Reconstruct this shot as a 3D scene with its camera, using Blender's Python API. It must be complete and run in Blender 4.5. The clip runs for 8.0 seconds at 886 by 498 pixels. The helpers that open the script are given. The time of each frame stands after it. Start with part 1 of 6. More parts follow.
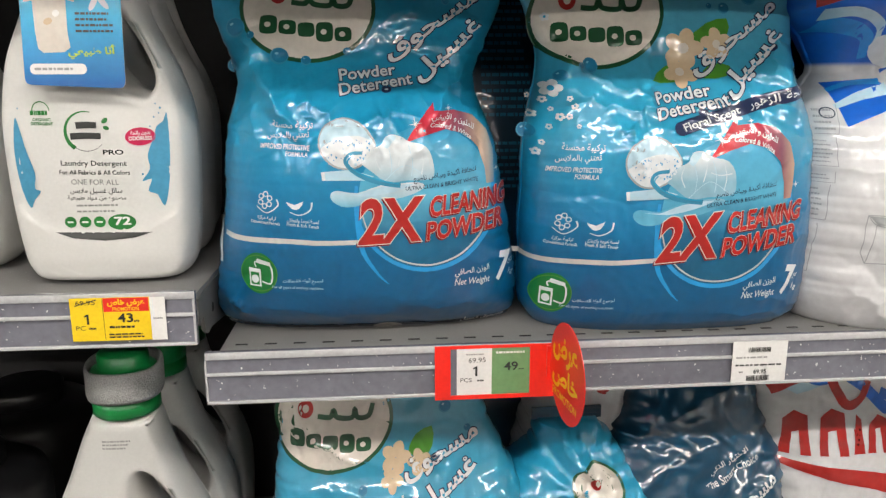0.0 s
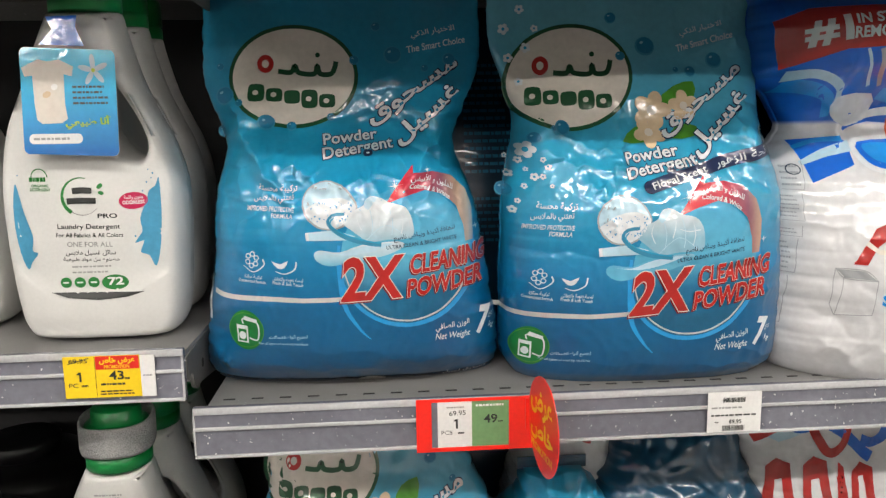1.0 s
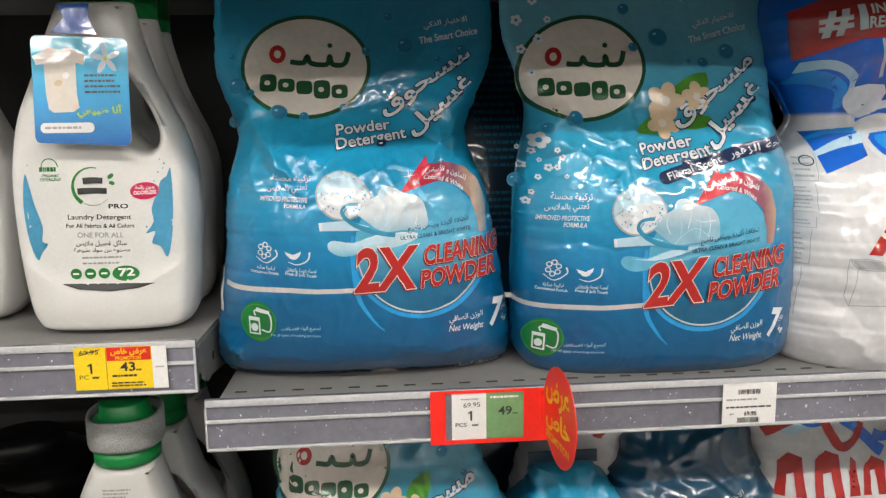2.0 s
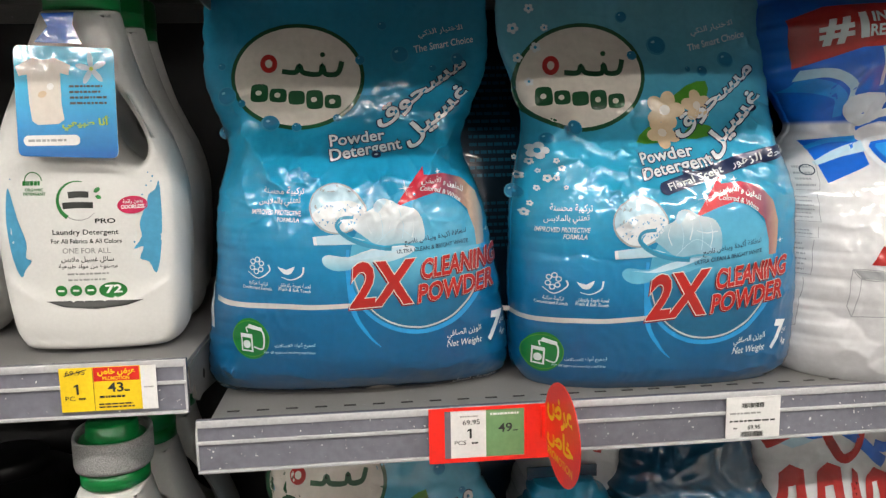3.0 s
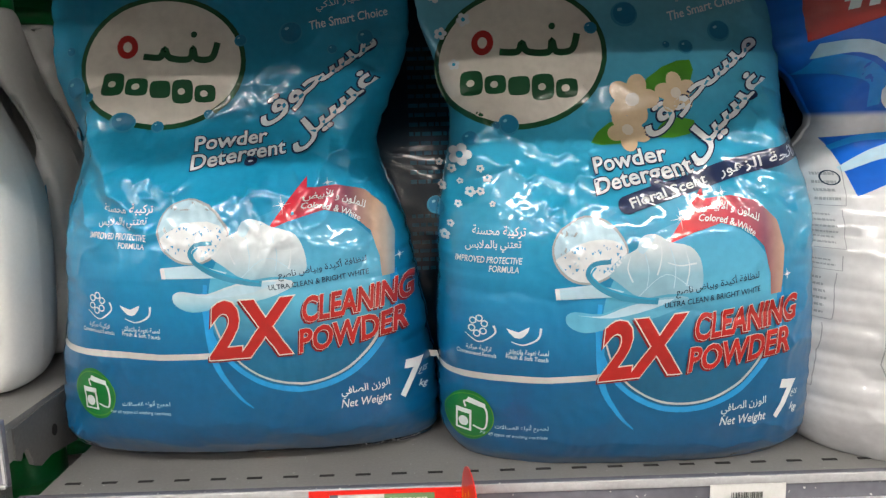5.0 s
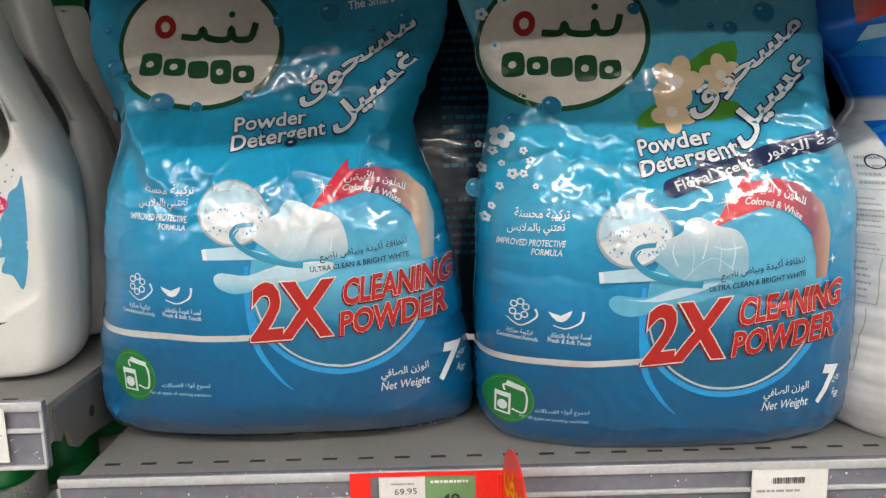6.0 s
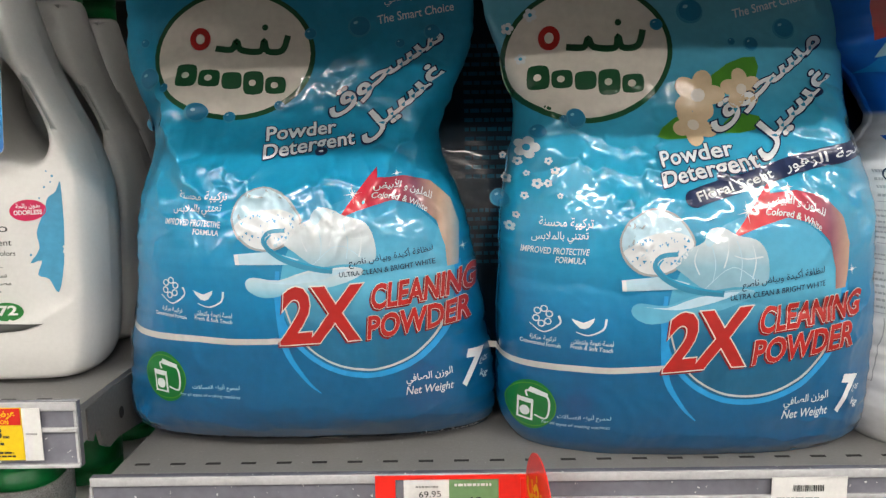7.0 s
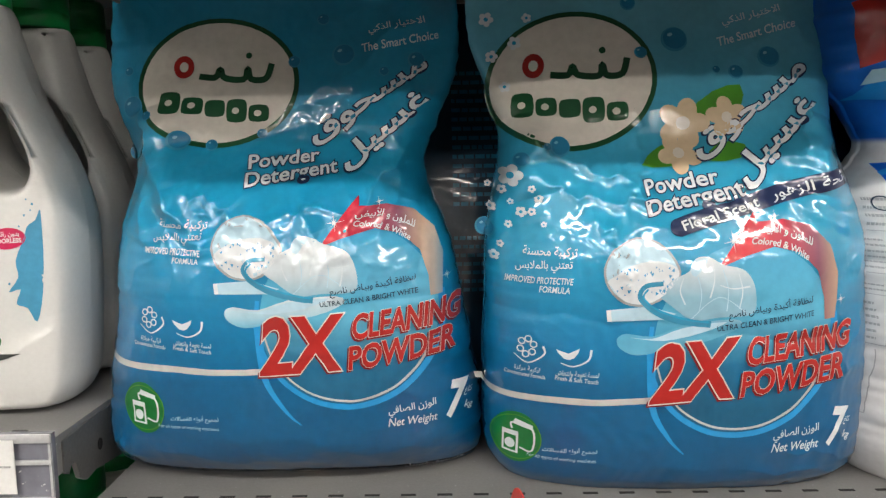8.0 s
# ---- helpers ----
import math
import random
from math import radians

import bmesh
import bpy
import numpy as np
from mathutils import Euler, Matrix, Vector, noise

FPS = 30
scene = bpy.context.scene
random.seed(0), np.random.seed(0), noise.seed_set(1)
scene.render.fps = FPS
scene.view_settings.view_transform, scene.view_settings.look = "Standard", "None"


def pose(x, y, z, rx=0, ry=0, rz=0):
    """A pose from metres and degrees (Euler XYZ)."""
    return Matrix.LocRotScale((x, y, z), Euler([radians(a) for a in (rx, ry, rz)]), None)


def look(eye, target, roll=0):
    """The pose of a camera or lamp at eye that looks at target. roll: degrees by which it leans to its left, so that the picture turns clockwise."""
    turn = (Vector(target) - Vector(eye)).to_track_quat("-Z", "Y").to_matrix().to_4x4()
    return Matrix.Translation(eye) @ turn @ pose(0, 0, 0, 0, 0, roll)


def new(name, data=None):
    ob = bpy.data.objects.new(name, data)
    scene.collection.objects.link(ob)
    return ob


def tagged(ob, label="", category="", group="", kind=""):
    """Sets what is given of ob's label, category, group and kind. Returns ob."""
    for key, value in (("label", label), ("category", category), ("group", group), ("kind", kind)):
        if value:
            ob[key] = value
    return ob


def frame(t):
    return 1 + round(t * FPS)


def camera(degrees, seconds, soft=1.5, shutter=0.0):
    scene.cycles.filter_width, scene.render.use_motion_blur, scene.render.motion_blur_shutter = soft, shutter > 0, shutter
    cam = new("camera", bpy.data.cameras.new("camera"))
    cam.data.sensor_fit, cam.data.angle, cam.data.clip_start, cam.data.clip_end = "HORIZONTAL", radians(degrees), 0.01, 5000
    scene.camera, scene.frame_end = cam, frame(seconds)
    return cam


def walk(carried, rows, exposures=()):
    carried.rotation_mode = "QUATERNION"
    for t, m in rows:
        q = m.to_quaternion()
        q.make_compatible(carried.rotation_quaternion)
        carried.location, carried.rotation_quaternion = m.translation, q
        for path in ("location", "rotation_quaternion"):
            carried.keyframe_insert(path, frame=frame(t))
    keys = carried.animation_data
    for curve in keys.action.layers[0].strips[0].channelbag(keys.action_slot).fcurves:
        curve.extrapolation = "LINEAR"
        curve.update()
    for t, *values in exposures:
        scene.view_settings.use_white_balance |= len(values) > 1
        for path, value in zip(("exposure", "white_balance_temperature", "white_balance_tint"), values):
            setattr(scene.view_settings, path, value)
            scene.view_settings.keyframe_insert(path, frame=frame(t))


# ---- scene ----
cam = camera(61.1, 8.0, soft=1.35)

PATH = [
    (0, (0.166, -0.679, 1.289), (0.331, 1.268, 0.859), -0.2),
    (0.5, (0.178, -0.694, 1.309), (0.341, 1.274, 0.99), -0.7),
    (1, (0.192, -0.705, 1.31), (0.338, 1.263, 0.985), -0.9),
    (1.5, (0.185, -0.709, 1.3), (0.325, 1.258, 0.969), -0.7),
    (2.8, (0.159, -0.684, 1.292), (0.368, 1.288, 1.033), -1.2),
    (3, (0.163, -0.682, 1.298), (0.363, 1.287, 1.007), -1.1),
    (3.5, (0.241, -0.635, 1.277), (0.472, 1.336, 1.031), -0.9),
    (4, (0.337, -0.563, 1.275), (0.496, 1.417, 1.045), -1.3),
    (4.5, (0.347, -0.526, 1.291), (0.416, 1.451, 0.992), -1.8),
    (5, (0.313, -0.519, 1.305), (0.333, 1.456, 0.986), -1.6),
    (5.2, (0.306, -0.516, 1.3), (0.318, 1.456, 0.964), -1.5),
    (6.5, (0.276, -0.516, 1.301), (0.277, 1.453, 0.952), -1.2),
    (7, (0.272, -0.53, 1.297), (0.258, 1.446, 0.99), -0.9),
    (7.5, (0.27, -0.526, 1.298), (0.257, 1.452, 1.003), -0.8),
    (8, (0.287, -0.522, 1.299), (0.267, 1.463, 1.057), -0.9),
]
walk(cam, [(t, look(eye, target, roll)) for t, eye, target, roll in PATH])

# ---- light ----
world = bpy.data.worlds.new("hall_air")
scene.world = world
world.use_nodes = True
world.node_tree.nodes["Background"].inputs[0].default_value = (0.9, 0.95, 1.0, 1)
world.node_tree.nodes["Background"].inputs[1].default_value = 0.02
scene.view_settings.exposure = 0.0


# ---- materials ----
def mat(name, colour, rough=0.5, metal=0.0, grain=0.0, grain_size=200.0, bump=0.0, bump_size=60.0, coat=0.0, clear=0.0, spec=0.5, stains=0.0):
    """A surface with two scales of colour variation and a fine relief, in object space."""
    m = bpy.data.materials.new(name)
    m.use_nodes = True
    nt = m.node_tree
    p = nt.nodes["Principled BSDF"]
    p.inputs["Roughness"].default_value = rough
    p.inputs["Metallic"].default_value = metal
    p.inputs["Coat Weight"].default_value = coat
    p.inputs["Coat Roughness"].default_value = 0.065
    p.inputs["Coat IOR"].default_value = 1.62
    p.inputs["Transmission Weight"].default_value = clear
    p.inputs["Specular IOR Level"].default_value = spec
    p.inputs["Base Color"].default_value = (*colour, 1)
    tc = nt.nodes.new("ShaderNodeTexCoord")
    if grain or stains:
        fine = nt.nodes.new("ShaderNodeTexNoise")
        fine.inputs["Scale"].default_value = grain_size
        fine.inputs["Detail"].default_value = 4
        wide = nt.nodes.new("ShaderNodeTexNoise")
        wide.inputs["Scale"].default_value = 9.0
        wide.inputs["Detail"].default_value = 5
        nt.links.new(tc.outputs["Object"], fine.inputs["Vector"])
        nt.links.new(tc.outputs["Object"], wide.inputs["Vector"])
        last = None
        for tex, amount in ((fine, grain), (wide, stains)):
            ramp = nt.nodes.new("ShaderNodeMapRange")
            ramp.inputs["From Min"].default_value = 0.3
            ramp.inputs["From Max"].default_value = 0.7
            ramp.inputs["To Min"].default_value = 1 - amount
            ramp.inputs["To Max"].default_value = 1 + amount * 0.6
            nt.links.new(tex.outputs["Fac"], ramp.inputs["Value"])
            mix = nt.nodes.new("ShaderNodeMix")
            mix.data_type, mix.blend_type = "RGBA", "MULTIPLY"
            mix.inputs[0].default_value = 1
            mix.inputs[6].default_value = (*colour, 1)
            if last:
                nt.links.new(last, mix.inputs[6])
            nt.links.new(ramp.outputs[0], mix.inputs[7])
            last = mix.outputs[2]
        nt.links.new(last, p.inputs["Base Color"])
    if bump:
        tex = nt.nodes.new("ShaderNodeTexNoise")
        tex.inputs["Scale"].default_value = bump_size
        tex.inputs["Detail"].default_value = 3
        nt.links.new(tc.outputs["Object"], tex.inputs["Vector"])
        b = nt.nodes.new("ShaderNodeBump")
        b.inputs["Strength"].default_value = bump
        b.inputs["Distance"].default_value = 0.004
        nt.links.new(tex.outputs["Fac"], b.inputs["Height"])
        nt.links.new(b.outputs[0], p.inputs["Normal"])
        if coat:
            nt.links.new(b.outputs[0], p.inputs["Coat Normal"])
    return m


def lamp_mat(name, colour, strength):
    m = bpy.data.materials.new(name)
    m.use_nodes = True
    nt = m.node_tree
    p = nt.nodes["Principled BSDF"]
    p.inputs["Emission Color"].default_value = (*colour, 1)
    p.inputs["Emission Strength"].default_value = strength
    return m


def film(name, colour, rough=0.36, grain=0.06, stains=0.12):
    """Printed, glossy plastic film of a bag: all inks share one fine relief."""
    return mat(name, colour, rough, 0.0, grain, 160, 0.10, 45, 1.0, spec=0.2, stains=stains)


def film_ramp(name, stops, lo, hi, axis=2, rough=0.36):
    """Printed film whose ink runs through several colours along one axis of the bag."""
    m = film(name, stops[0][1], rough)
    nt = m.node_tree
    sep = nt.nodes.new("ShaderNodeSeparateXYZ")
    tc = next(n for n in nt.nodes if n.type == "TEX_COORD")
    nt.links.new(tc.outputs["Object"], sep.inputs[0])
    rng = nt.nodes.new("ShaderNodeMapRange")
    rng.inputs["From Min"].default_value, rng.inputs["From Max"].default_value = lo, hi
    nt.links.new(sep.outputs[axis], rng.inputs["Value"])
    ramp = nt.nodes.new("ShaderNodeValToRGB")
    els = ramp.color_ramp.elements
    while len(els) < len(stops):
        els.new(0.5)
    for e, (at, colour) in zip(els, stops):
        e.position, e.color = (at - lo) / (hi - lo), (*colour, 1)
    nt.links.new(rng.outputs[0], ramp.inputs[0])
    first = next(n for n in nt.nodes if n.type == "MIX")
    nt.links.new(ramp.outputs[0], first.inputs[6])
    return m


M_SHELF = mat("grey_shelf_paint", (0.19, 0.185, 0.18), 0.45, 0.0, 0.08, 400, 0.05, 500, stains=0.15)
M_BRACKET = mat("grey_bracket_steel", (0.16, 0.157, 0.152), 0.42, 0.3, 0.1, 300, 0.05, 300, stains=0.2)
M_DARK = mat("dark_back_panel", (0.02, 0.02, 0.021), 0.6, 0.0, 0.15, 80, 0.05, 200, stains=0.2)
M_RAIL = mat("grey_price_rail", (0.16, 0.16, 0.19), 0.22, 0.0, 0.12, 120, 0.08, 90, 0.5, stains=0.2)
M_RAIL_EDGE = mat("clear_rail_edge", (0.45, 0.45, 0.46), 0.2, 0.0, 0.1, 300, 0.05, 200, 0.6, stains=0.1)


def speckle(m, scale, limit, colour):
    """Small light specks of dust and glue on a surface."""
    nt = m.node_tree
    p = nt.nodes["Principled BSDF"]
    tc = next(n for n in nt.nodes if n.type == "TEX_COORD")
    tex = nt.nodes.new("ShaderNodeTexNoise")
    tex.inputs["Scale"].default_value, tex.inputs["Detail"].default_value = scale, 2
    nt.links.new(tc.outputs["Object"], tex.inputs["Vector"])
    rng = nt.nodes.new("ShaderNodeMapRange")
    rng.inputs["From Min"].default_value, rng.inputs["From Max"].default_value = limit, limit + 0.03
    nt.links.new(tex.outputs["Fac"], rng.inputs["Value"])
    mix = nt.nodes.new("ShaderNodeMix")
    mix.data_type = "RGBA"
    mix.inputs[7].default_value = (*colour, 1)
    nt.links.new(p.inputs["Base Color"].links[0].from_socket, mix.inputs[6])
    nt.links.new(rng.outputs[0], mix.inputs[0])
    nt.links.new(mix.outputs[2], p.inputs["Base Color"])


speckle(M_RAIL, 260, 0.70, (0.6, 0.6, 0.6))
speckle(M_SHELF, 300, 0.72, (0.4, 0.4, 0.39))
M_SLOT = mat("slot_black", (0.01, 0.01, 0.01), 0.8)
M_HDPE = mat("white_bottle_plastic", (0.61, 0.602, 0.578), 0.32, 0.0, 0.03, 300, 0.03, 120, stains=0.04)
M_CAP = mat("green_cap_plastic", (0.005, 0.20, 0.045), 0.3, 0.0, 0.08, 300, 0.04, 200, stains=0.1)
M_FOAM = mat("grey_foam_ring", (0.36, 0.36, 0.35), 0.5, 0.2, 0.35, 700, 0.5, 500, stains=0.15)
M_BLACK = mat("black_plastic", (0.008, 0.008, 0.009), 0.35, 0.0, 0.2, 100, 0.05, 90, stains=0.2)
M_FLOOR = mat("floor_tile", (0.18, 0.177, 0.172), 0.25, 0.0, 0.08, 60, 0.02, 30, stains=0.12)
M_CEIL = mat("ceiling_paint", (0.80, 0.80, 0.79), 0.8, 0.0, 0.05, 50, stains=0.05)
M_AISLE = mat("opposite_shelving", (0.74, 0.73, 0.72), 0.6, 0.0, 0.5, 12, 0.1, 30, stains=0.5)
M_LAMP = lamp_mat("lamp_diffuser", (1.0, 0.945, 0.88), 60.0)

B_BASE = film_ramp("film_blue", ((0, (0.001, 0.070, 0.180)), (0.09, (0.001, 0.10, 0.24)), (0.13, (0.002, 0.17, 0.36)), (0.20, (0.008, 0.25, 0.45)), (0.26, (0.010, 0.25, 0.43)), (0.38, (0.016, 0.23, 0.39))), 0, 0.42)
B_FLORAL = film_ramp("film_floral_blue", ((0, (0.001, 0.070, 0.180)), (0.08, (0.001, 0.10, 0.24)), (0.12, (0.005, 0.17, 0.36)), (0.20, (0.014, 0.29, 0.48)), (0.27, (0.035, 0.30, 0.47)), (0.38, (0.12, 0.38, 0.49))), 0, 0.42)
B_DISC = film_ramp("film_drum_print", ((0.07, (0.006, 0.09, 0.18)), (0.105, (0.008, 0.13, 0.26)), (0.14, (0.09, 0.38, 0.55)), (0.19, (0.06, 0.34, 0.54)), (0.22, (0.02, 0.24, 0.44))), 0.05, 0.25)
B_SHIRT = film_ramp("film_shirt_print", ((0.155, (0.24, 0.43, 0.53)), (0.172, (0.52, 0.60, 0.64)), (0.190, (0.64, 0.68, 0.70)), (0.20, (0.50, 0.60, 0.65))), 0.15, 0.205)
B_TOWEL = film_ramp("film_towel_print", ((0.133, (0.10, 0.36, 0.52)), (0.143, (0.36, 0.54, 0.62)), (0.156, (0.60, 0.66, 0.69))), 0.13, 0.16)
B_SILVER = film("film_silver_ink", (0.48, 0.47, 0.45))
B_RINGBLUE = film("film_ring_blue", (0.015, 0.27, 0.60))
B_SWOOSH = film_ramp("film_swoosh_ink", ((0.03, (0.60, 0.02, 0.03)), (0.066, (0.45, 0.02, 0.05)), (0.09, (0.22, 0.07, 0.11)), (0.108, (0.46, 0.31, 0.22)), (0.117, (0.44, 0.36, 0.30)), (0.126, (0.16, 0.32, 0.42))), 0.02, 0.14, 0)
B_DARKTEXT = film("film_dark_ink", (0.012, 0.03, 0.06))
B_PALE = film("film_pale_blue_ink", (0.42, 0.60, 0.70))
B_SPECK = film("film_speck_blue", (0.06, 0.30, 0.55))
B_BUBBLE = film("film_bubble_ink", (0.012, 0.17, 0.31))
B_RIM = film("film_bubble_rim", (0.035, 0.24, 0.38))
B_PETAL = film("film_petal_ink", (0.60, 0.46, 0.30))
B_LEAF = film("film_leaf_ink", (0.06, 0.24, 0.02))
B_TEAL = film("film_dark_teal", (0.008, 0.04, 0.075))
B_GREY = film("film_grey_ink", (0.34, 0.35, 0.36))
B_ORANGE = film("film_orange_ink", (0.75, 0.10, 0.015))
B_SKY = film("film_bright_blue", (0.01, 0.24, 0.66))
L_SPLASH = mat("label_blue_splash", (0.06, 0.28, 0.45), 0.35, 0, 0.1, 200, stains=0.2)
L_DARK = mat("label_dark_ink", (0.03, 0.032, 0.03), 0.4, 0, 0.1, 200)
L_GREY = mat("label_grey_ink", (0.30, 0.30, 0.29), 0.4, 0, 0.1, 200)
L_GREEN = mat("label_green_ink", (0.015, 0.17, 0.03), 0.4, 0, 0.1, 200)
L_PINK = mat("label_crimson_ink", (0.50, 0.008, 0.07), 0.4, 0, 0.1, 200)
L_PAPER = mat("white_label_paper", (0.72, 0.71, 0.69), 0.55, 0, 0.05, 300, 0.05, 300, stains=0.06)
L_YELLOW = mat("yellow_label_paper", (0.80, 0.55, 0.008), 0.5, 0, 0.06, 300, 0.04, 300, stains=0.08)
L_RED = mat("red_label_ink", (0.68, 0.02, 0.012), 0.45, 0, 0.05, 300, 0.03, 200, stains=0.06)
L_PROMO = mat("red_promo_plastic", (0.86, 0.022, 0.012), 0.3, 0, 0.05, 300, 0.03, 120, 0.3, stains=0.06)
L_PRICEGREEN = mat("green_price_paper", (0.16, 0.30, 0.13), 0.4, 0, 0.08, 200, stains=0.1)
L_GOLD = mat("yellow_promo_ink", (0.85, 0.55, 0.01), 0.4)
T_SKY = film_ramp("tag_blue_card", ((0.19, (0.01, 0.10, 0.34)), (0.22, (0.03, 0.27, 0.58)), (0.27, (0.03, 0.47, 0.74)), (0.30, (0.08, 0.56, 0.78))), 0.18, 0.31)
T_LIME = mat("tag_lime_ink", (0.38, 0.55, 0.03), 0.4)
B_LIGHT = film("film_sky_blue", (0.018, 0.30, 0.50))
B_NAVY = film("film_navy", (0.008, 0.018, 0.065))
B_WHITE = film("film_white_ink", (0.66, 0.69, 0.71))
B_RED = film("film_red_ink", (0.38, 0.014, 0.011))
B_MAROON = film("film_dark_red_ink", (0.17, 0.006, 0.008))
B_GREEN = film("film_green_ink", (0.006, 0.16, 0.03))
B_DGREEN = film("film_dark_green_ink", (0.008, 0.07, 0.024))
B_CREAM = film("film_cream_ink", (0.66, 0.61, 0.54))
A_WHITE = film("film_white_bag", (0.60, 0.60, 0.61))
A_TWO = film_ramp("film_white_and_blue_bag", ((0, (0.60, 0.60, 0.61)), (0.262, (0.60, 0.60, 0.61)), (0.266, (0.004, 0.11, 0.54)), (0.44, (0.004, 0.09, 0.46))), 0, 0.44)
# blue film darkened in its colour for the shade on the slumped lower bag
B_SHADED = film("film_shaded_blue", (0.002, 0.055, 0.115))
B_GLINT = film("film_bubble_glint", (0.20, 0.45, 0.58))
A_BLUE = film("film_royal_blue", (0.004, 0.11, 0.54))


# ---- small builders ----
def part(name, bm, material, parent=None, label="", smooth=True):
    """Links a bmesh as one mesh object under a thing or a part."""
    me = bpy.data.meshes.new(name)
    bm.normal_update()
    bm.to_mesh(me)
    bm.free()
    me.materials.append(material)
    if smooth:
        me.polygons.foreach_set("use_smooth", [True] * len(me.polygons))
    ob = new(name, me)
    if parent is not None:
        ob.parent = parent
    if label:
        tagged(ob, label)
    return ob


def box(bm, x0, x1, y0, y1, z0, z1, bevel=0.0):
    r = bmesh.ops.create_cube(bm, size=1, matrix=Matrix.Translation(((x0 + x1) / 2, (y0 + y1) / 2, (z0 + z1) / 2)) @ Matrix.Diagonal((x1 - x0, y1 - y0, z1 - z0, 1)))
    if bevel:
        edges = list({e for v in r["verts"] for e in v.link_edges})
        bmesh.ops.bevel(bm, geom=edges, offset=bevel, segments=2, affect="EDGES", profile=0.5)
    return bm


def boxes(*sizes, bevel=0.0):
    bm = bmesh.new()
    for s in sizes:
        box(bm, *s, bevel=bevel)
    return bm


def empty(name, m=None):
    ob = new(name)
    ob.empty_display_size = 0.05
    if m is not None:
        ob.matrix_basis = m
    return ob


def rings(loops, cap=True):
    """A skin over closed loops of equal length."""
    bm = bmesh.new()
    rows = [[bm.verts.new(p) for p in loop] for loop in loops]
    n = len(rows[0])
    for a, b in zip(rows, rows[1:]):
        for i in range(n):
            bm.faces.new((a[i], a[(i + 1) % n], b[(i + 1) % n], b[i]))
    if cap:
        bm.faces.new(rows[0][::-1])
        bm.faces.new(rows[-1])
    return bm


KNOTS = {}


def lerp(table, z):
    """Smooth look-up in a table of (z, value), by way of knots 1 mm apart."""
    knots = KNOTS.get(table)
    if knots is None:
        knots = KNOTS[table] = [spline(table, k * 0.001) for k in range(int(table[-1][0] * 1000) + 3)]
    k = max(z, 0) * 1000
    i = int(k)
    if i >= len(knots) - 1:
        return knots[-1]
    return knots[i] + (knots[i + 1] - knots[i]) * (k - i)


def spline(table, z):
    if z <= table[0][0]:
        return table[0][1]
    if z >= table[-1][0]:
        return table[-1][1]
    i = max(k for k in range(len(table) - 1) if table[k][0] <= z)

    def slope(k):
        p, q = table[max(k - 1, 0)], table[min(k + 1, len(table) - 1)]
        return (q[1] - p[1]) / (q[0] - p[0])

    h = table[i + 1][0] - table[i][0]
    s = (z - table[i][0]) / h
    return (2 * s ** 3 - 3 * s * s + 1) * table[i][1] + (s ** 3 - 2 * s * s + s) * h * slope(i) + (3 * s * s - 2 * s ** 3) * table[i + 1][1] + (s ** 3 - s * s) * h * slope(i + 1)


# ---- hall ----
def hall():
    y0, y1 = -7.6, 1.6
    tagged(part("floor", boxes((-6, 6, y0, y1, -0.1, 0)), M_FLOOR, None, "pale glossy tiled shop floor", False), kind="structure")
    tagged(part("ceiling", boxes((-6, 6, y0, y1, 3.7, 3.8)), M_CEIL, None, "white shop ceiling", False), kind="structure")
    tagged(part("wall_south", boxes((-6, 6, -2.7, -2.5, 0, 2.0)), M_AISLE, None, "filled shelving across the aisle", False), kind="structure")
    tagged(part("wall_back", boxes((-6, 6, y0 - 0.1, y0, 0, 3.7)), M_CEIL, None, "plain shop wall", False), kind="structure")
    tagged(part("wall_north", boxes((-6, 6, y1, y1 + 0.1, 0, 3.7)), M_CEIL, None, "plain shop wall", False), kind="structure")
    tagged(part("wall_west", boxes((-6.1, -6, y0, y1, 0, 3.7)), M_CEIL, None, "plain shop wall", False), kind="structure")
    tagged(part("wall_east", boxes((6, 6.1, y0, y1, 0, 3.7)), M_CEIL, None, "plain shop wall", False), kind="structure")
    # the row at y -5.7 is unseen, added as fill for the shaded bag tops
    for y, first, apart, count in ((-2.25, -3.3, 2.4, 4), (-5.7, -3.6, 2.4, 4)):
        for i in range(count):
            x = first + apart * i
            lamp = empty("ceiling_light", pose(x, y, 3.30))
            tagged(lamp, "long white fluorescent strip light, unseen under the ceiling", "lamp", "aisle strip lights")
            part("housing", boxes((-1.05, 1.05, -0.05, 0.05, 0.0, 0.04), bevel=0.004), M_CEIL, lamp)
            part("diffuser", boxes((-1.03, 1.03, -0.06, 0.06, -0.05, -0.001), bevel=0.01), M_LAMP, lamp)
            for dx in (-0.8, 0.8):
                part("hanger", boxes((dx - 0.003, dx + 0.003, -0.003, 0.003, 0.0401, 0.3995)), M_BRACKET, lamp, "", False)


hall()


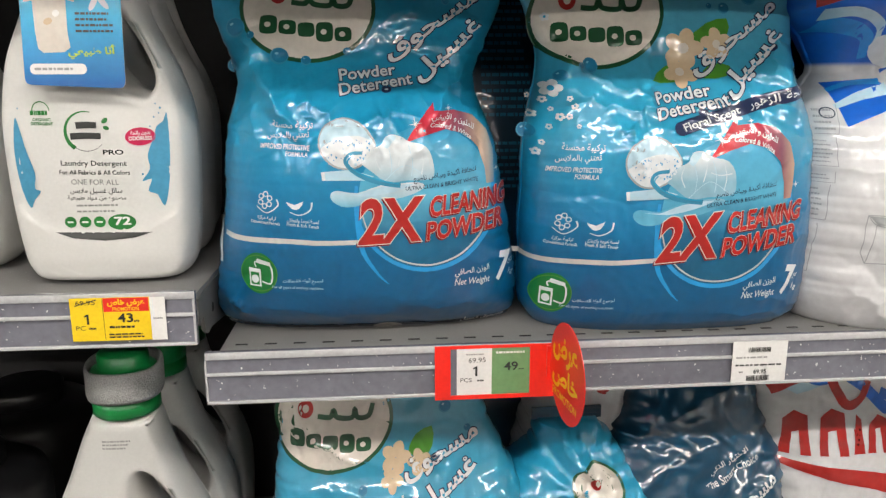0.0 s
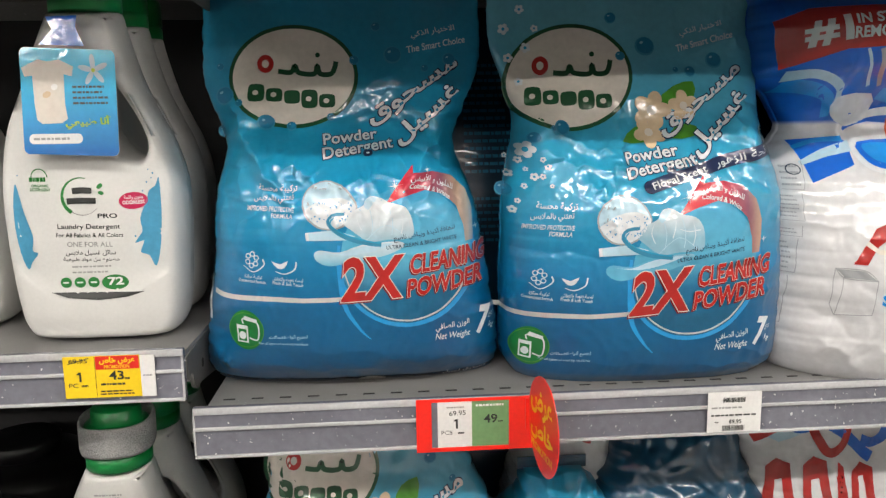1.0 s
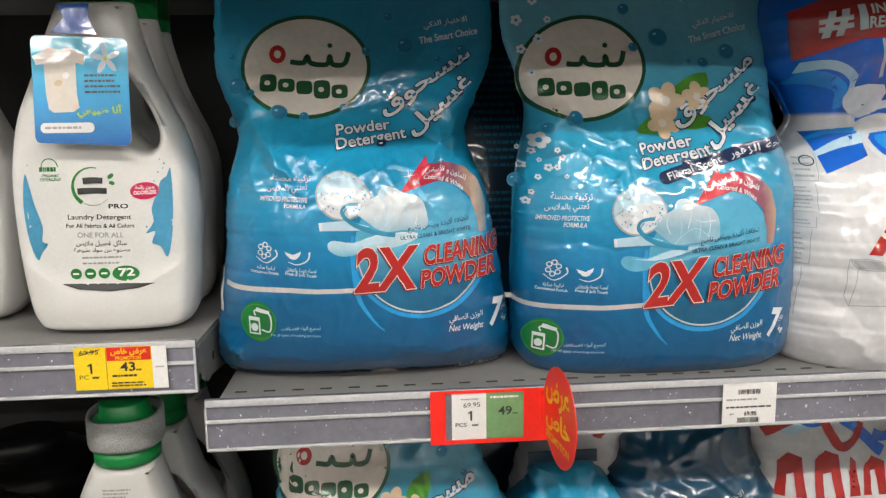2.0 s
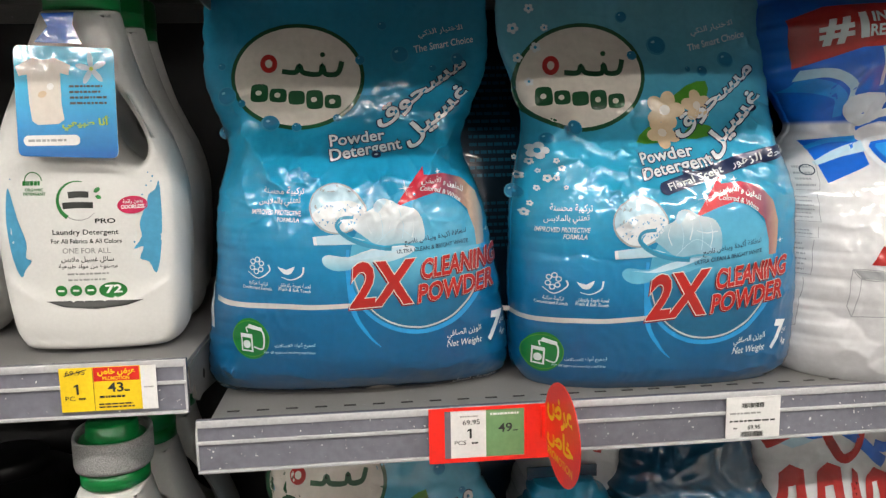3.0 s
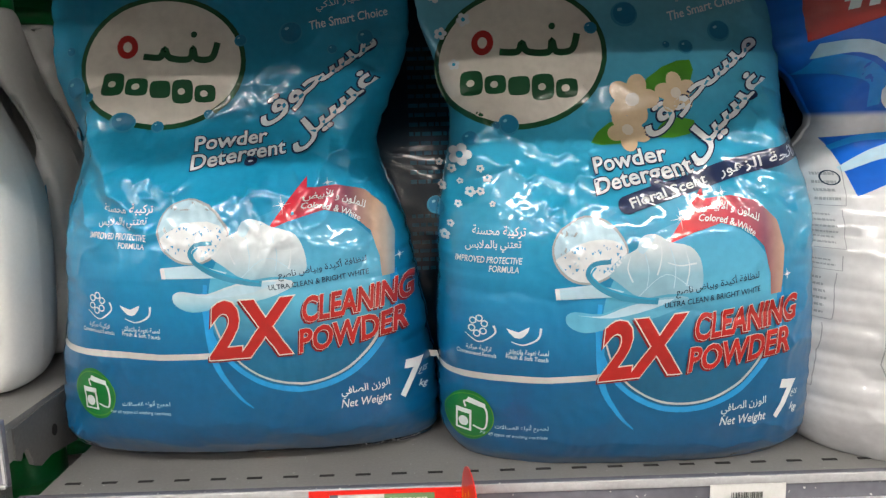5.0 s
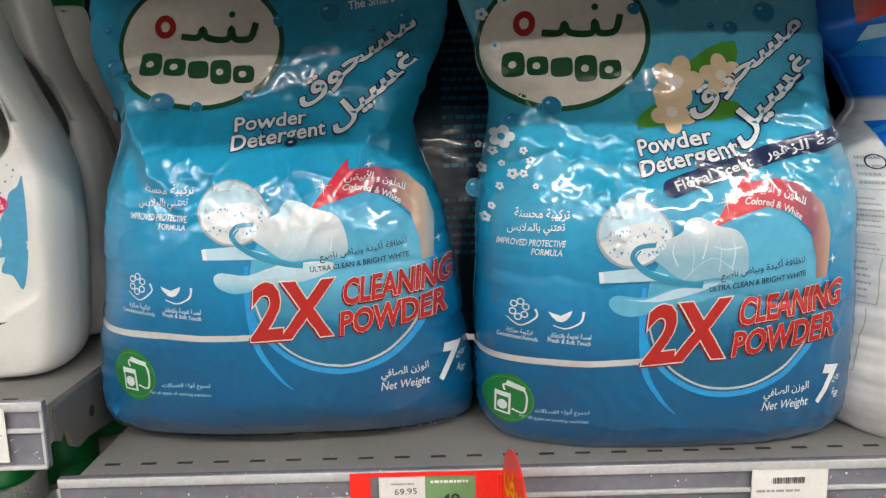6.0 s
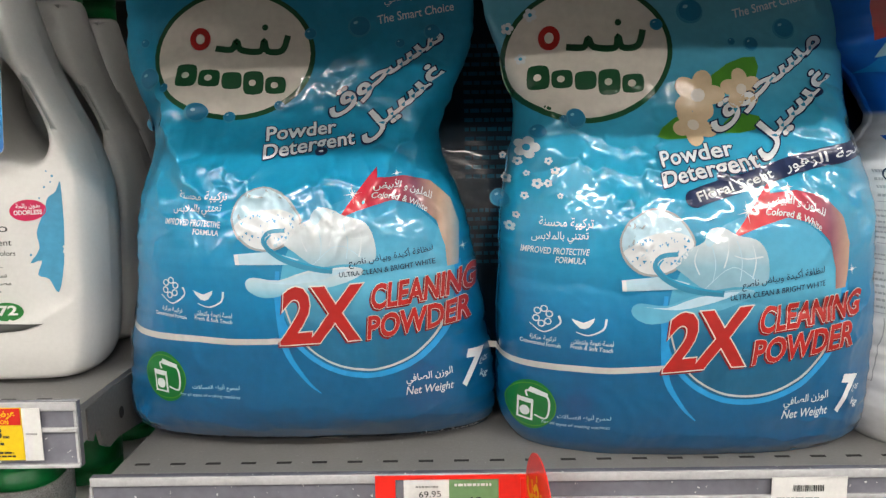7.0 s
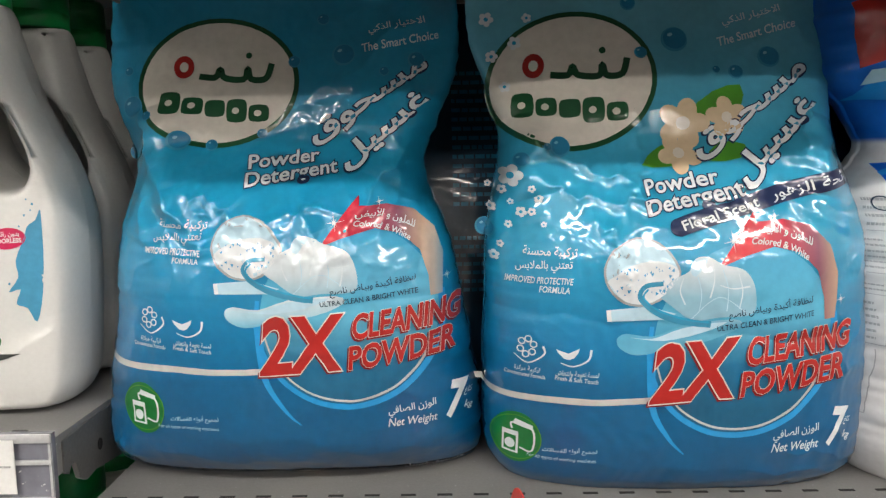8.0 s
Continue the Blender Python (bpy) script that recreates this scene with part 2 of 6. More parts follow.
# ---- shelving ----
def shelf(name, x0, x1, top, label, slots=True, depth=0.47, y=0.0):
    ob = empty(name, pose(0, y, top))
    depth -= y
    tagged(ob, label, "shelf")
    th = 0.03
    deck = bmesh.new()
    box(deck, x0, x1, 0.006, depth, -0.004, 0.0)
    part("deck", deck, M_SHELF, ob, "", False)
    part("front_flange", boxes((x0, x1, 0.006, 0.009, -th, -0.0041)), M_SHELF, ob, "", False)
    part("back_flange", boxes((x0, x1, depth - 0.003, depth, -th, -0.0041)), M_SHELF, ob, "", False)
    for a, b in ((x0, x0 + 0.002), (x1 - 0.002, x1)):
        part("side_flange", boxes((a, b, 0.0091, depth - 0.0031, -th, -0.0041)), M_SHELF, ob, "", False)
    if slots:
        first = part("slot", boxes((0, 0.0115, 0.0235, 0.0265, -0.0002, 0.0004)), M_SLOT, ob, "", False)
        n = int((x1 - x0 - 0.02) / 0.0278)
        for i in range(1, n):
            s = new("slot", first.data)
            s.parent = ob
            s.location = (x0 + 0.012 + 0.0278 * i, 0, 0)
        first.location = (x0 + 0.012, 0, 0)
    return ob


def rail(name, x0, x1, top, height, label, y=0.0):
    """A clear-fronted price rail: grey back strip, pale lips above, between and below."""
    ob = empty(name, pose(0, y, top))
    tagged(ob, label, "price rail")
    part("back_strip", boxes((x0, x1, 0.001, 0.0055, -height, 0)), M_RAIL, ob, "", False)
    for z, h, y in ((-0.0035, 0.007, -0.0015), (-height * 0.42, 0.0035, -0.0022), (-height + 0.0015, 0.003, -0.003)):
        part("lip", boxes((x0, x1, y, 0.0008, z - h / 2, z + h / 2), bevel=0.0007), M_RAIL_EDGE, ob)
    for a in (x0, x1 - 0.0015):
        part("end_edge", boxes((a - 0.0008, a + 0.0012, -0.0012, 0.0008, -height + 0.0031, -0.0071)), M_RAIL_EDGE, ob, "", False)
    return ob


SHELF, LSHELF, LOW, LLOW = 1.043, 1.0975, 0.615, 0.622
shelf("shelf", 0.012, 1.30, SHELF, "grey painted steel shelf with a row of slots")
rail("price_rail", 0.0, 1.30, 1.0445, 0.051, "grey plastic price rail clipped to the shelf edge")
shelf("shelf", -1.2, -0.008, LSHELF, "grey painted steel shelf carrying white bottles")
rail("price_rail", -1.2, -0.005, 1.1045, 0.0510, "grey plastic price rail with a yellow price label")
shelf("lower_shelf", 0.012, 1.30, LOW, "grey painted lower shelf carrying detergent bags", False)
shelf("lower_shelf", -1.2, -0.012, LLOW, "grey painted lower shelf carrying white bottles", False)
shelf("upper_shelf", 0.012, 1.30, 1.4610, "grey painted steel shelf above the bags", False, y=-0.098)
rail("price_rail", 0.0, 1.30, 1.4625, 0.046, "grey plastic price rail on the upper shelf", y=-0.098)
shelf("upper_shelf", -1.2, -0.012, 1.500, "grey painted steel shelf above the bottles", False, y=-0.075)
rail("price_rail", -1.2, -0.009, 1.501, 0.046, "grey plastic price rail on the upper shelf", y=-0.075)
tagged(part("back_panel", boxes((-1.25, 1.35, 0.475, 0.49, 0.0, 2.1)), M_DARK, None, "dark back panel of the shelving", False), kind="structure")
for x in (-1.23, 1.315):
    tagged(part("upright", boxes((x, x + 0.014, 0.0, 0.474, 0.0, 2.1)), M_DARK, None, "dark side panel of the shelving", False), kind="structure")
tagged(part("upright", boxes((-0.0095, 0.0095, 0.40, 0.474, 0.0, 2.1)), M_DARK, None, "dark steel shelving upright", False), kind="structure")


# ---- bags ----
class Bag:
    """A filled pillow bag: superellipse rings in local metres, x across, y away, z up from its base."""

    def __init__(self, half, centre, depth, height, seed=0, power=3.3, creases=(), crumple=0.0016, sway=(), ledge=None):
        self.half, self.centre, self.depth, self.height = half, centre, depth, height
        self.power, self.creases, self.crumple, self.seed, self.sway, self.ledge = power, creases, crumple, seed, sway, ledge
        self.grid, self.edges = None, {}

    def relief(self, x, z):
        """Height of folds and dents towards the viewer, from a grid with a 0.8 mm step."""
        if self.grid is None:
            self.grid = self.folds()
        u, v = min(max((x + 0.23) / 0.0008, 0), 575.9), min(max((z + 0.012) / 0.0008, 0), 583.9)
        i, j = int(u), int(v)
        p, q = u - i, v - j
        a, b = self.grid[j], self.grid[j + 1]
        return (a[i] * (1 - p) + a[i + 1] * p) * (1 - q) + (b[i] * (1 - p) + b[i + 1] * p) * q

    def folds(self):
        # soft dents and ridges, every 3.2 mm, then drawn out to the fine grid
        coarse = np.zeros((148, 146))
        for j in range(148):
            z = -0.012 + 0.0032 * j
            size = self.crumple
            if self.ledge:  # the film is most crumpled where the filling ends
                middle, width, gain = self.ledge
                size *= 1 + gain * math.exp(-((z - middle) / width) ** 2)
            for i in range(146):
                v = Vector(((-0.23 + 0.0032 * i) * 14 + self.seed * 7.3, z * 14, self.seed * 3.1))
                w = Vector((v.x * 1.6 + 0.8 * noise.noise(v * 1.3), v.y * 1.1 + 0.8 * noise.noise(v * 1.1 + Vector((9, 2, 4))), v.z))
                coarse[j, i] = size * (1.3 * noise.noise(v) + 1.6 * (0.22 - abs(noise.noise(w))) + 0.8 * (0.2 - abs(noise.noise(w * 2.6))) + 0.25 * noise.noise(v * 5.0))
        k = np.arange(585) / 4
        at = k.astype(int)
        share = (k - at)[:, None]
        tall = coarse[at] * (1 - share) + coarse[np.minimum(at + 1, 147)] * share
        k = np.arange(577) / 4
        at = k.astype(int)
        share = k - at
        out = tall[:, at] * (1 - share) + tall[:, np.minimum(at + 1, 145)] * share
        x, z = np.meshgrid(-0.23 + 0.0008 * np.arange(577), -0.012 + 0.0008 * np.arange(585))
        if self.ledge:  # a net of fine sharp wrinkles, in patches
            middle, width, gain = self.ledge
            net = np.zeros((293, 289))
            for j in range(293):
                zz = -0.012 + 0.0016 * j
                share = math.exp(-((zz - middle + 0.012) / (1.1 * width)) ** 2) + 0.22
                for i in range(289):
                    xx = -0.23 + 0.0016 * i
                    if abs(xx) > 0.165 or zz > 0.41:
                        continue
                    v = Vector((xx * 30 + self.seed * 5.1, zz * 38, self.seed * 2.7))
                    patch = min(max(0.62 + 1.6 * noise.noise(v * 0.32 + Vector((3, 8, self.seed))), 0), 1)
                    if patch * share < 0.02:
                        continue
                    v += Vector((0.35 * noise.noise(v * 1.1), 0.35 * noise.noise(v * 1.1 + Vector((5, 1, 7))), 0))
                    near = noise.voronoi(v)[0]
                    net[j, i] = patch * share * math.exp(-(near[1] - near[0]) / 0.22)
            k = np.arange(585) / 2
            at = k.astype(int)
            sub = (k - at)[:, None]
            tall = net[at] * (1 - sub) + net[np.minimum(at + 1, 292)] * sub
            k = np.arange(577) / 2
            at = k.astype(int)
            sub = k - at
            out += 0.0022 * gain * (tall[:, at] * (1 - sub) + tall[:, np.minimum(at + 1, 288)] * sub)
        for x0, z0, x1, z1, w, h in self.creases:
            dx, dz = x1 - x0, z1 - z0
            ll = dx * dx + dz * dz
            kk = np.clip(((x - x0) * dx + (z - z0) * dz) / ll, 0, 1)
            bend = (0.0035 * np.sin(kk * 9 + x0 * 60) + 0.0010 * np.sin(kk * 27 + z0 * 90)) * np.sin(math.pi * kk) / math.sqrt(ll)
            d = np.hypot(x - x0 - kk * dx + bend * dz, z - z0 - kk * dz - bend * dx)
            fade = np.sqrt(np.sin(math.pi * (kk * 0.9 + 0.05)))
            if w > 0.015:  # a broad swelling
                out += h * fade * np.exp(-(d / w) ** 2)
            else:  # a sharp fold with a narrow crest
                out += 1.15 * h * fade * np.exp(-(np.sqrt(d * d + 2.5e-7) - 0.0005) / (1.6 * w))
        return out.tolist()

    def ragged(self, z, side):
        """How far the film's edge buckles in or out on one side, from knots 2 mm apart."""
        k = z / 0.002
        i = math.floor(k)
        out = []
        for j in (i, i + 1):
            if (side, j) not in self.edges:
                v = Vector((side * 4.7 + self.seed * 2.9, j * 0.002 * 26, self.seed * 1.7))
                self.edges[(side, j)] = self.crumple * (1.3 * noise.noise(v) + 1.5 * (abs(noise.noise(v * 2.4)) - 0.3) + 0.5 * noise.noise(v * 6))
            out.append(self.edges[(side, j)])
        return out[0] + (out[1] - out[0]) * (k - i)

    def span(self, z):
        """Half width and middle at a height."""
        left, right = self.ragged(z, -1), self.ragged(z, 1)
        return lerp(self.half, z) + (left + right) / 2, (lerp(self.sway, z) if self.sway else 0.0) + (right - left) / 2

    def mid(self, z):
        return self.span(z)[1]

    def front(self, x, z):
        (a, m), b, c = self.span(z), lerp(self.depth, z), lerp(self.centre, z)
        k = min(abs(x - m) / a, 0.9999)
        return c - b * (1 - k ** self.power) ** (1 / self.power) - self.relief(x, z) * (1 - k ** 8)

    def normal(self, x, z):
        e = 0.0008
        return Vector(((self.front(x + e, z) - self.front(x - e, z)) / (2 * e), -1, (self.front(x, z + e) - self.front(x, z - e)) / (2 * e))).normalized()

    def skin(self, nu=150, nv=130):
        loops = []
        for j in range(nv + 1):
            z = self.height * j / nv
            (a, m), b, c = self.span(z), lerp(self.depth, z), lerp(self.centre, z)
            loop = []
            for i in range(nu):
                # three quarters of the points lie on the front
                th = -math.pi + math.pi * i / (0.75 * nu) if i < 0.75 * nu else math.pi * (i - 0.75 * nu) / (0.25 * nu)
                cs, sn = math.cos(th), math.sin(th)
                x = m + a * math.copysign(abs(cs) ** (2 / self.power), cs)
                if sn <= 0:
                    y = self.front(x, z)
                    if abs(cs) > 0.9999:
                        y = c
                else:
                    y = c + b * abs(sn) ** (2 / self.power)
                loop.append((x, y, z))
            loops.append(loop)
        return rings(loops)


# ---- printing on surfaces ----
ARABIC = {"\u0627": (0xFE8D, 2), "\u0623": (0xFE83, 2), "\u0628": (0xFE8F, 4), "\u0629": (0xFE93, 2), "\u062A": (0xFE95, 4), "\u062C": (0xFE9D, 4),
          "\u062D": (0xFEA1, 4), "\u062E": (0xFEA5, 4), "\u062F": (0xFEA9, 2), "\u0630": (0xFEAB, 2), "\u0631": (0xFEAD, 2), "\u0632": (0xFEAF, 2),
          "\u0633": (0xFEB1, 4), "\u0634": (0xFEB5, 4), "\u0635": (0xFEB9, 4), "\u0636": (0xFEBD, 4), "\u0637": (0xFEC1, 4), "\u0638": (0xFEC5, 4),
          "\u0639": (0xFEC9, 4), "\u063A": (0xFECD, 4), "\u0641": (0xFED1, 4), "\u0642": (0xFED5, 4), "\u0643": (0xFED9, 4), "\u0644": (0xFEDD, 4),
          "\u0645": (0xFEE1, 4), "\u0646": (0xFEE5, 4), "\u0647": (0xFEE9, 4), "\u0648": (0xFEED, 2), "\u064A": (0xFEF1, 4), "\u0626": (0xFE89, 4),
          "\uE000": (0xFEFB, 2), "\uE001": (0xFEF7, 2)}


def joined(text):
    """Arabic letters in their joined shapes, in drawing order."""
    text = text.replace("\u0644\u0627", "\uE000").replace("\u0644\u0623", "\uE001")
    out = []
    for i, ch in enumerate(text):
        if ch not in ARABIC:
            out.append(ch)
            continue
        start, forms = ARABIC[ch]
        before = i > 0 and text[i - 1] in ARABIC and ARABIC[text[i - 1]][1] == 4
        after = forms == 4 and i + 1 < len(text) and text[i + 1] in ARABIC
        out.append(chr(start + (3 if before and after else 1 if before else 2 if after else 0)))
    return "".join(out[::-1])


GLYPHS = {}


def glyphs(text, bold):
    """Flat letters: points and triangles, scaled to a unit box by their own size."""
    if (text, bold) not in GLYPHS:
        cu = bpy.data.curves.new("letters", "FONT")
        cu.body, cu.resolution_u, cu.offset = text, 3, bold
        ob = bpy.data.objects.new("letters", cu)
        scene.collection.objects.link(ob)
        bpy.context.view_layer.update()
        me = bpy.data.meshes.new_from_object(ob.evaluated_get(bpy.context.evaluated_depsgraph_get()))
        bpy.data.objects.remove(ob)
        bpy.data.curves.remove(cu)
        pts = [(v.co.x, v.co.y) for v in me.vertices]
        faces = [tuple(p.vertices) for p in me.polygons]
        bpy.data.meshes.remove(me)
        GLYPHS[(text, bold)] = (pts, faces)
    return GLYPHS[(text, bold)]


class Flat:
    """A plane facing the aisle."""

    def __init__(self, y=0.0):
        self.y = y

    def front(self, x, z):
        return self.y

    def normal(self, x, z):
        return Vector((0, -1, 0))


def lay(surface, pts, faces, material, parent, layer=1, name="print", longest=0.006, label=""):
    """Lays flat print, given in x and z, onto a curved surface."""
    if isinstance(surface, Bag) and surface.ledge:
        longest = min(longest, 0.0036)
    bm = bmesh.new()
    vs = [bm.verts.new((x, 0, z)) for x, z in pts]
    for f in faces:
        try:
            bm.faces.new([vs[i] for i in f])
        except ValueError:
            pass
    bm.normal_update()
    bmesh.ops.triangulate(bm, faces=[f for f in bm.faces if len(f.verts) > 3])
    for _ in range(6):
        far = [e for e in bm.edges if e.calc_length() > longest]
        if not far or isinstance(surface, Flat):
            break
        bmesh.ops.subdivide_edges(bm, edges=far, cuts=1)
        bmesh.ops.triangulate(bm, faces=[f for f in bm.faces if len(f.verts) > 3])
    if sum(f.normal.y for f in bm.faces if not f.normal_update()) > 0:
        bmesh.ops.reverse_faces(bm, faces=bm.faces[:])
    normals = []
    for v in bm.verts:
        x, z = v.co.x, v.co.z
        n = surface.normal(x, z)
        v.co = Vector((x, surface.front(x, z), z)) + n * 0.00022 * layer
        normals.append(n)
    ob = part(name, bm, material, parent, label)
    ob.data.normals_split_custom_set_from_vertices(normals)
    return ob


class Art:
    """Prints words and shapes on one thing; warp moves the lay-out where its film was pulled."""

    def __init__(self, surface, parent, warp=(0, 1, 0, 0, 0, 1)):
        self.surface, self.parent, self.warp = surface, parent, warp

    def at(self, x, z, shift=(0, 0)):
        w = self.warp
        return w[0] + w[1] * x + w[2] * z + shift[0], w[3] + w[4] * x + w[5] * z + shift[1]

    def words(self, text, x0, z0, x1, z1, height, material, slant=0.0, bold=0.0, layer=4, arc=0.0, shift=(0, 0), edge=None, edge_by=0.03, arabic=False, name="lettering"):
        """Words along a line from (x0, z0) to (x1, z1), of the given height; arc bows the line."""
        body = joined(text) if arabic else text
        pts, faces = glyphs(body, 0)
        xs, zs = [p[0] for p in pts], [p[1] for p in pts]
        lo, hi, base, top = min(xs), max(xs), min(zs) if arabic else 0.0, max(zs)
        length = math.hypot(x1 - x0, z1 - z0)
        dx, dz = (x1 - x0) / length, (z1 - z0) / length
        sx, sz = length / (hi - lo), height / (top - base)
        jobs = [(bold, material, layer)]
        if edge:
            jobs.insert(0, (bold + edge_by, edge, layer - 1))
        for fat, mt, lay_no in jobs:
            pts, faces = glyphs(body, fat)
            out = []
            for px, pz in pts:
                u, v = (px - lo) * sx, (pz - base) * sz
                u += slant * v
                v += arc * math.sin(math.pi * min(max(u / length, 0), 1))
                out.append(self.at(x0 + u * dx - v * dz, z0 + u * dz + v * dx, shift))
            lay(self.surface, out, faces, mt, self.parent, lay_no, name)

    def shape(self, pts, material, layer=2, smooth=3, name="print", shift=(0, 0)):
        """A filled outline; smooth rounds it through its points."""
        if smooth:
            n = len(pts)
            fine = []
            for i in range(n):
                p0, p1, p2, p3 = pts[i - 1], pts[i], pts[(i + 1) % n], pts[(i + 2) % n]
                for k in range(smooth):
                    s = k / smooth
                    fine.append(tuple(0.5 * (2 * p1[j] + (p2[j] - p0[j]) * s + (2 * p0[j] - 5 * p1[j] + 4 * p2[j] - p3[j]) * s * s + (3 * p1[j] - p0[j] - 3 * p2[j] + p3[j]) * s ** 3) for j in (0, 1)))
            pts = fine
        lay(self.surface, [self.at(*p, shift) for p in pts], [tuple(range(len(pts)))], material, self.parent, layer, name)

    def disc(self, x, z, rx, rz, material, layer=2, tilt=0.0, name="print", n=28, shift=(0, 0), longest=0.006):
        c, s = math.cos(radians(tilt)), math.sin(radians(tilt))
        pts = [(x, z)]
        for i in range(n):
            u, v = rx * math.cos(2 * math.pi * i / n), rz * math.sin(2 * math.pi * i / n)
            pts.append((x + u * c - v * s, z + u * s + v * c))
        lay(self.surface, [self.at(*p, shift) for p in pts], [(0, i + 1, (i + 1) % n + 1) for i in range(n)], material, self.parent, layer, name, longest)

    def stroke(self, pts, w0, w1, material, layer=2, name="print", shift=(0, 0)):
        """A band along a line whose width runs from w0 to w1."""
        n = len(pts)
        fine = []
        for i in range(n - 1):
            p0, p1, p2, p3 = pts[max(i - 1, 0)], pts[i], pts[i + 1], pts[min(i + 2, n - 1)]
            for k in range(5):
                s = k / 5
                fine.append(tuple(0.5 * (2 * p1[j] + (p2[j] - p0[j]) * s + (2 * p0[j] - 5 * p1[j] + 4 * p2[j] - p3[j]) * s * s + (3 * p1[j] - p0[j] - 3 * p2[j] + p3[j]) * s ** 3) for j in (0, 1)))
        fine.append(pts[-1])
        out, m = [], len(fine)
        for i, (x, z) in enumerate(fine):
            q, r = fine[max(i - 1, 0)], fine[min(i + 1, m - 1)]
            dx, dz = r[0] - q[0], r[1] - q[1]
            ll = math.hypot(dx, dz) or 1
            w = (w0 + (w1 - w0) * i / (m - 1)) / 2
            out += [self.at(x - dz / ll * w, z + dx / ll * w, shift), self.at(x + dz / ll * w, z - dx / ll * w, shift)]
        lay(self.surface, out, [(2 * i, 2 * i + 1, 2 * i + 3, 2 * i + 2) for i in range(m - 1)], material, self.parent, layer, name)

    def arc(self, x, z, r, a0, a1, w0, w1, material, layer=2, name="print", shift=(0, 0)):
        n = max(4, int(abs(a1 - a0) / 18))
        self.stroke([(x + r * math.cos(radians(a0 + (a1 - a0) * i / n)), z + r * math.sin(radians(a0 + (a1 - a0) * i / n))) for i in range(n + 1)], w0, w1, material, layer, name, shift)

    def bars(self, x0, z0, x1, z1, rows, material, layer=3, fill=0.55, seed=0):
        """Lines of small print that cannot be read."""
        rnd = random.Random(seed)
        step = (z1 - z0) / rows
        for i in range(rows):
            z = z0 + step * (i + 0.5)
            a, h = x0, abs(step) * fill / 2
            b = x1 - (x1 - x0) * rnd.uniform(0, 0.25)
            pts, faces = [], []
            while a < b:
                w = min(rnd.uniform(0.05, 0.16) * (x1 - x0), b - a)
                k = len(pts)
                pts += [self.at(a, z - h), self.at(a + w, z - h), self.at(a + w, z + h), self.at(a, z + h)]
                faces.append((k, k + 1, k + 2, k + 3))
                a += w + 0.025 * (x1 - x0)
            lay(self.surface, pts, faces, material, self.parent, layer, "small_print")


# ---- blue detergent bags ----
def emblem(art, shift=(0, 0)):
    """The round maker's mark, as plain shapes."""
    art.disc(-0.0575, 0.3235, 0.0665, 0.0535, B_DGREEN, 2, name="emblem_ring", n=44, shift=shift)
    art.disc(-0.0575, 0.3235, 0.0625, 0.0495, B_CREAM, 3, name="emblem_disc", n=44, shift=shift)
    art.disc(-0.0865, 0.3365, 0.0085, 0.0095, B_RED, 4, name="emblem_mark", shift=shift)
    art.disc(-0.0865, 0.3365, 0.0036, 0.0042, B_CREAM, 5, name="emblem_mark", shift=shift)
    art.stroke([(-0.0735, 0.3285), (-0.060, 0.3275), (-0.056, 0.334), (-0.052, 0.327), (-0.036, 0.3255), (-0.033, 0.334), (-0.030, 0.3255), (-0.018, 0.326), (-0.0135, 0.338)], 0.0052, 0.0052, B_DGREEN, 4, "emblem_mark", shift)
    art.disc(-0.0325, 0.345, 0.0026, 0.0026, B_DGREEN, 4, name="emblem_mark", shift=shift)
    # a row of plain rounded blocks in place of the name
    for i, (w, h) in enumerate(((0.0165, 0.0180), (0.0160, 0.0135), (0.0160, 0.0135), (0.0165, 0.0185), (0.0160, 0.0135))):
        x, z = -0.0955 + i * 0.0180, 0.3065 - i * 0.0022
        art.shape([(x + w / 2 * u, z + h / 2 * v) for u, v in ((-0.6, -1), (0.6, -1), (1, -0.6), (1, 0.6), (0.6, 1), (-0.6, 1), (-1, 0.6), (-1, -0.6))], B_DGREEN, 4, 2, "emblem_mark", shift)
        if i != 2:
            art.disc(x - 0.0008, z, 0.0030, 0.0026, B_CREAM, 5, name="emblem_mark", n=12, shift=shift)


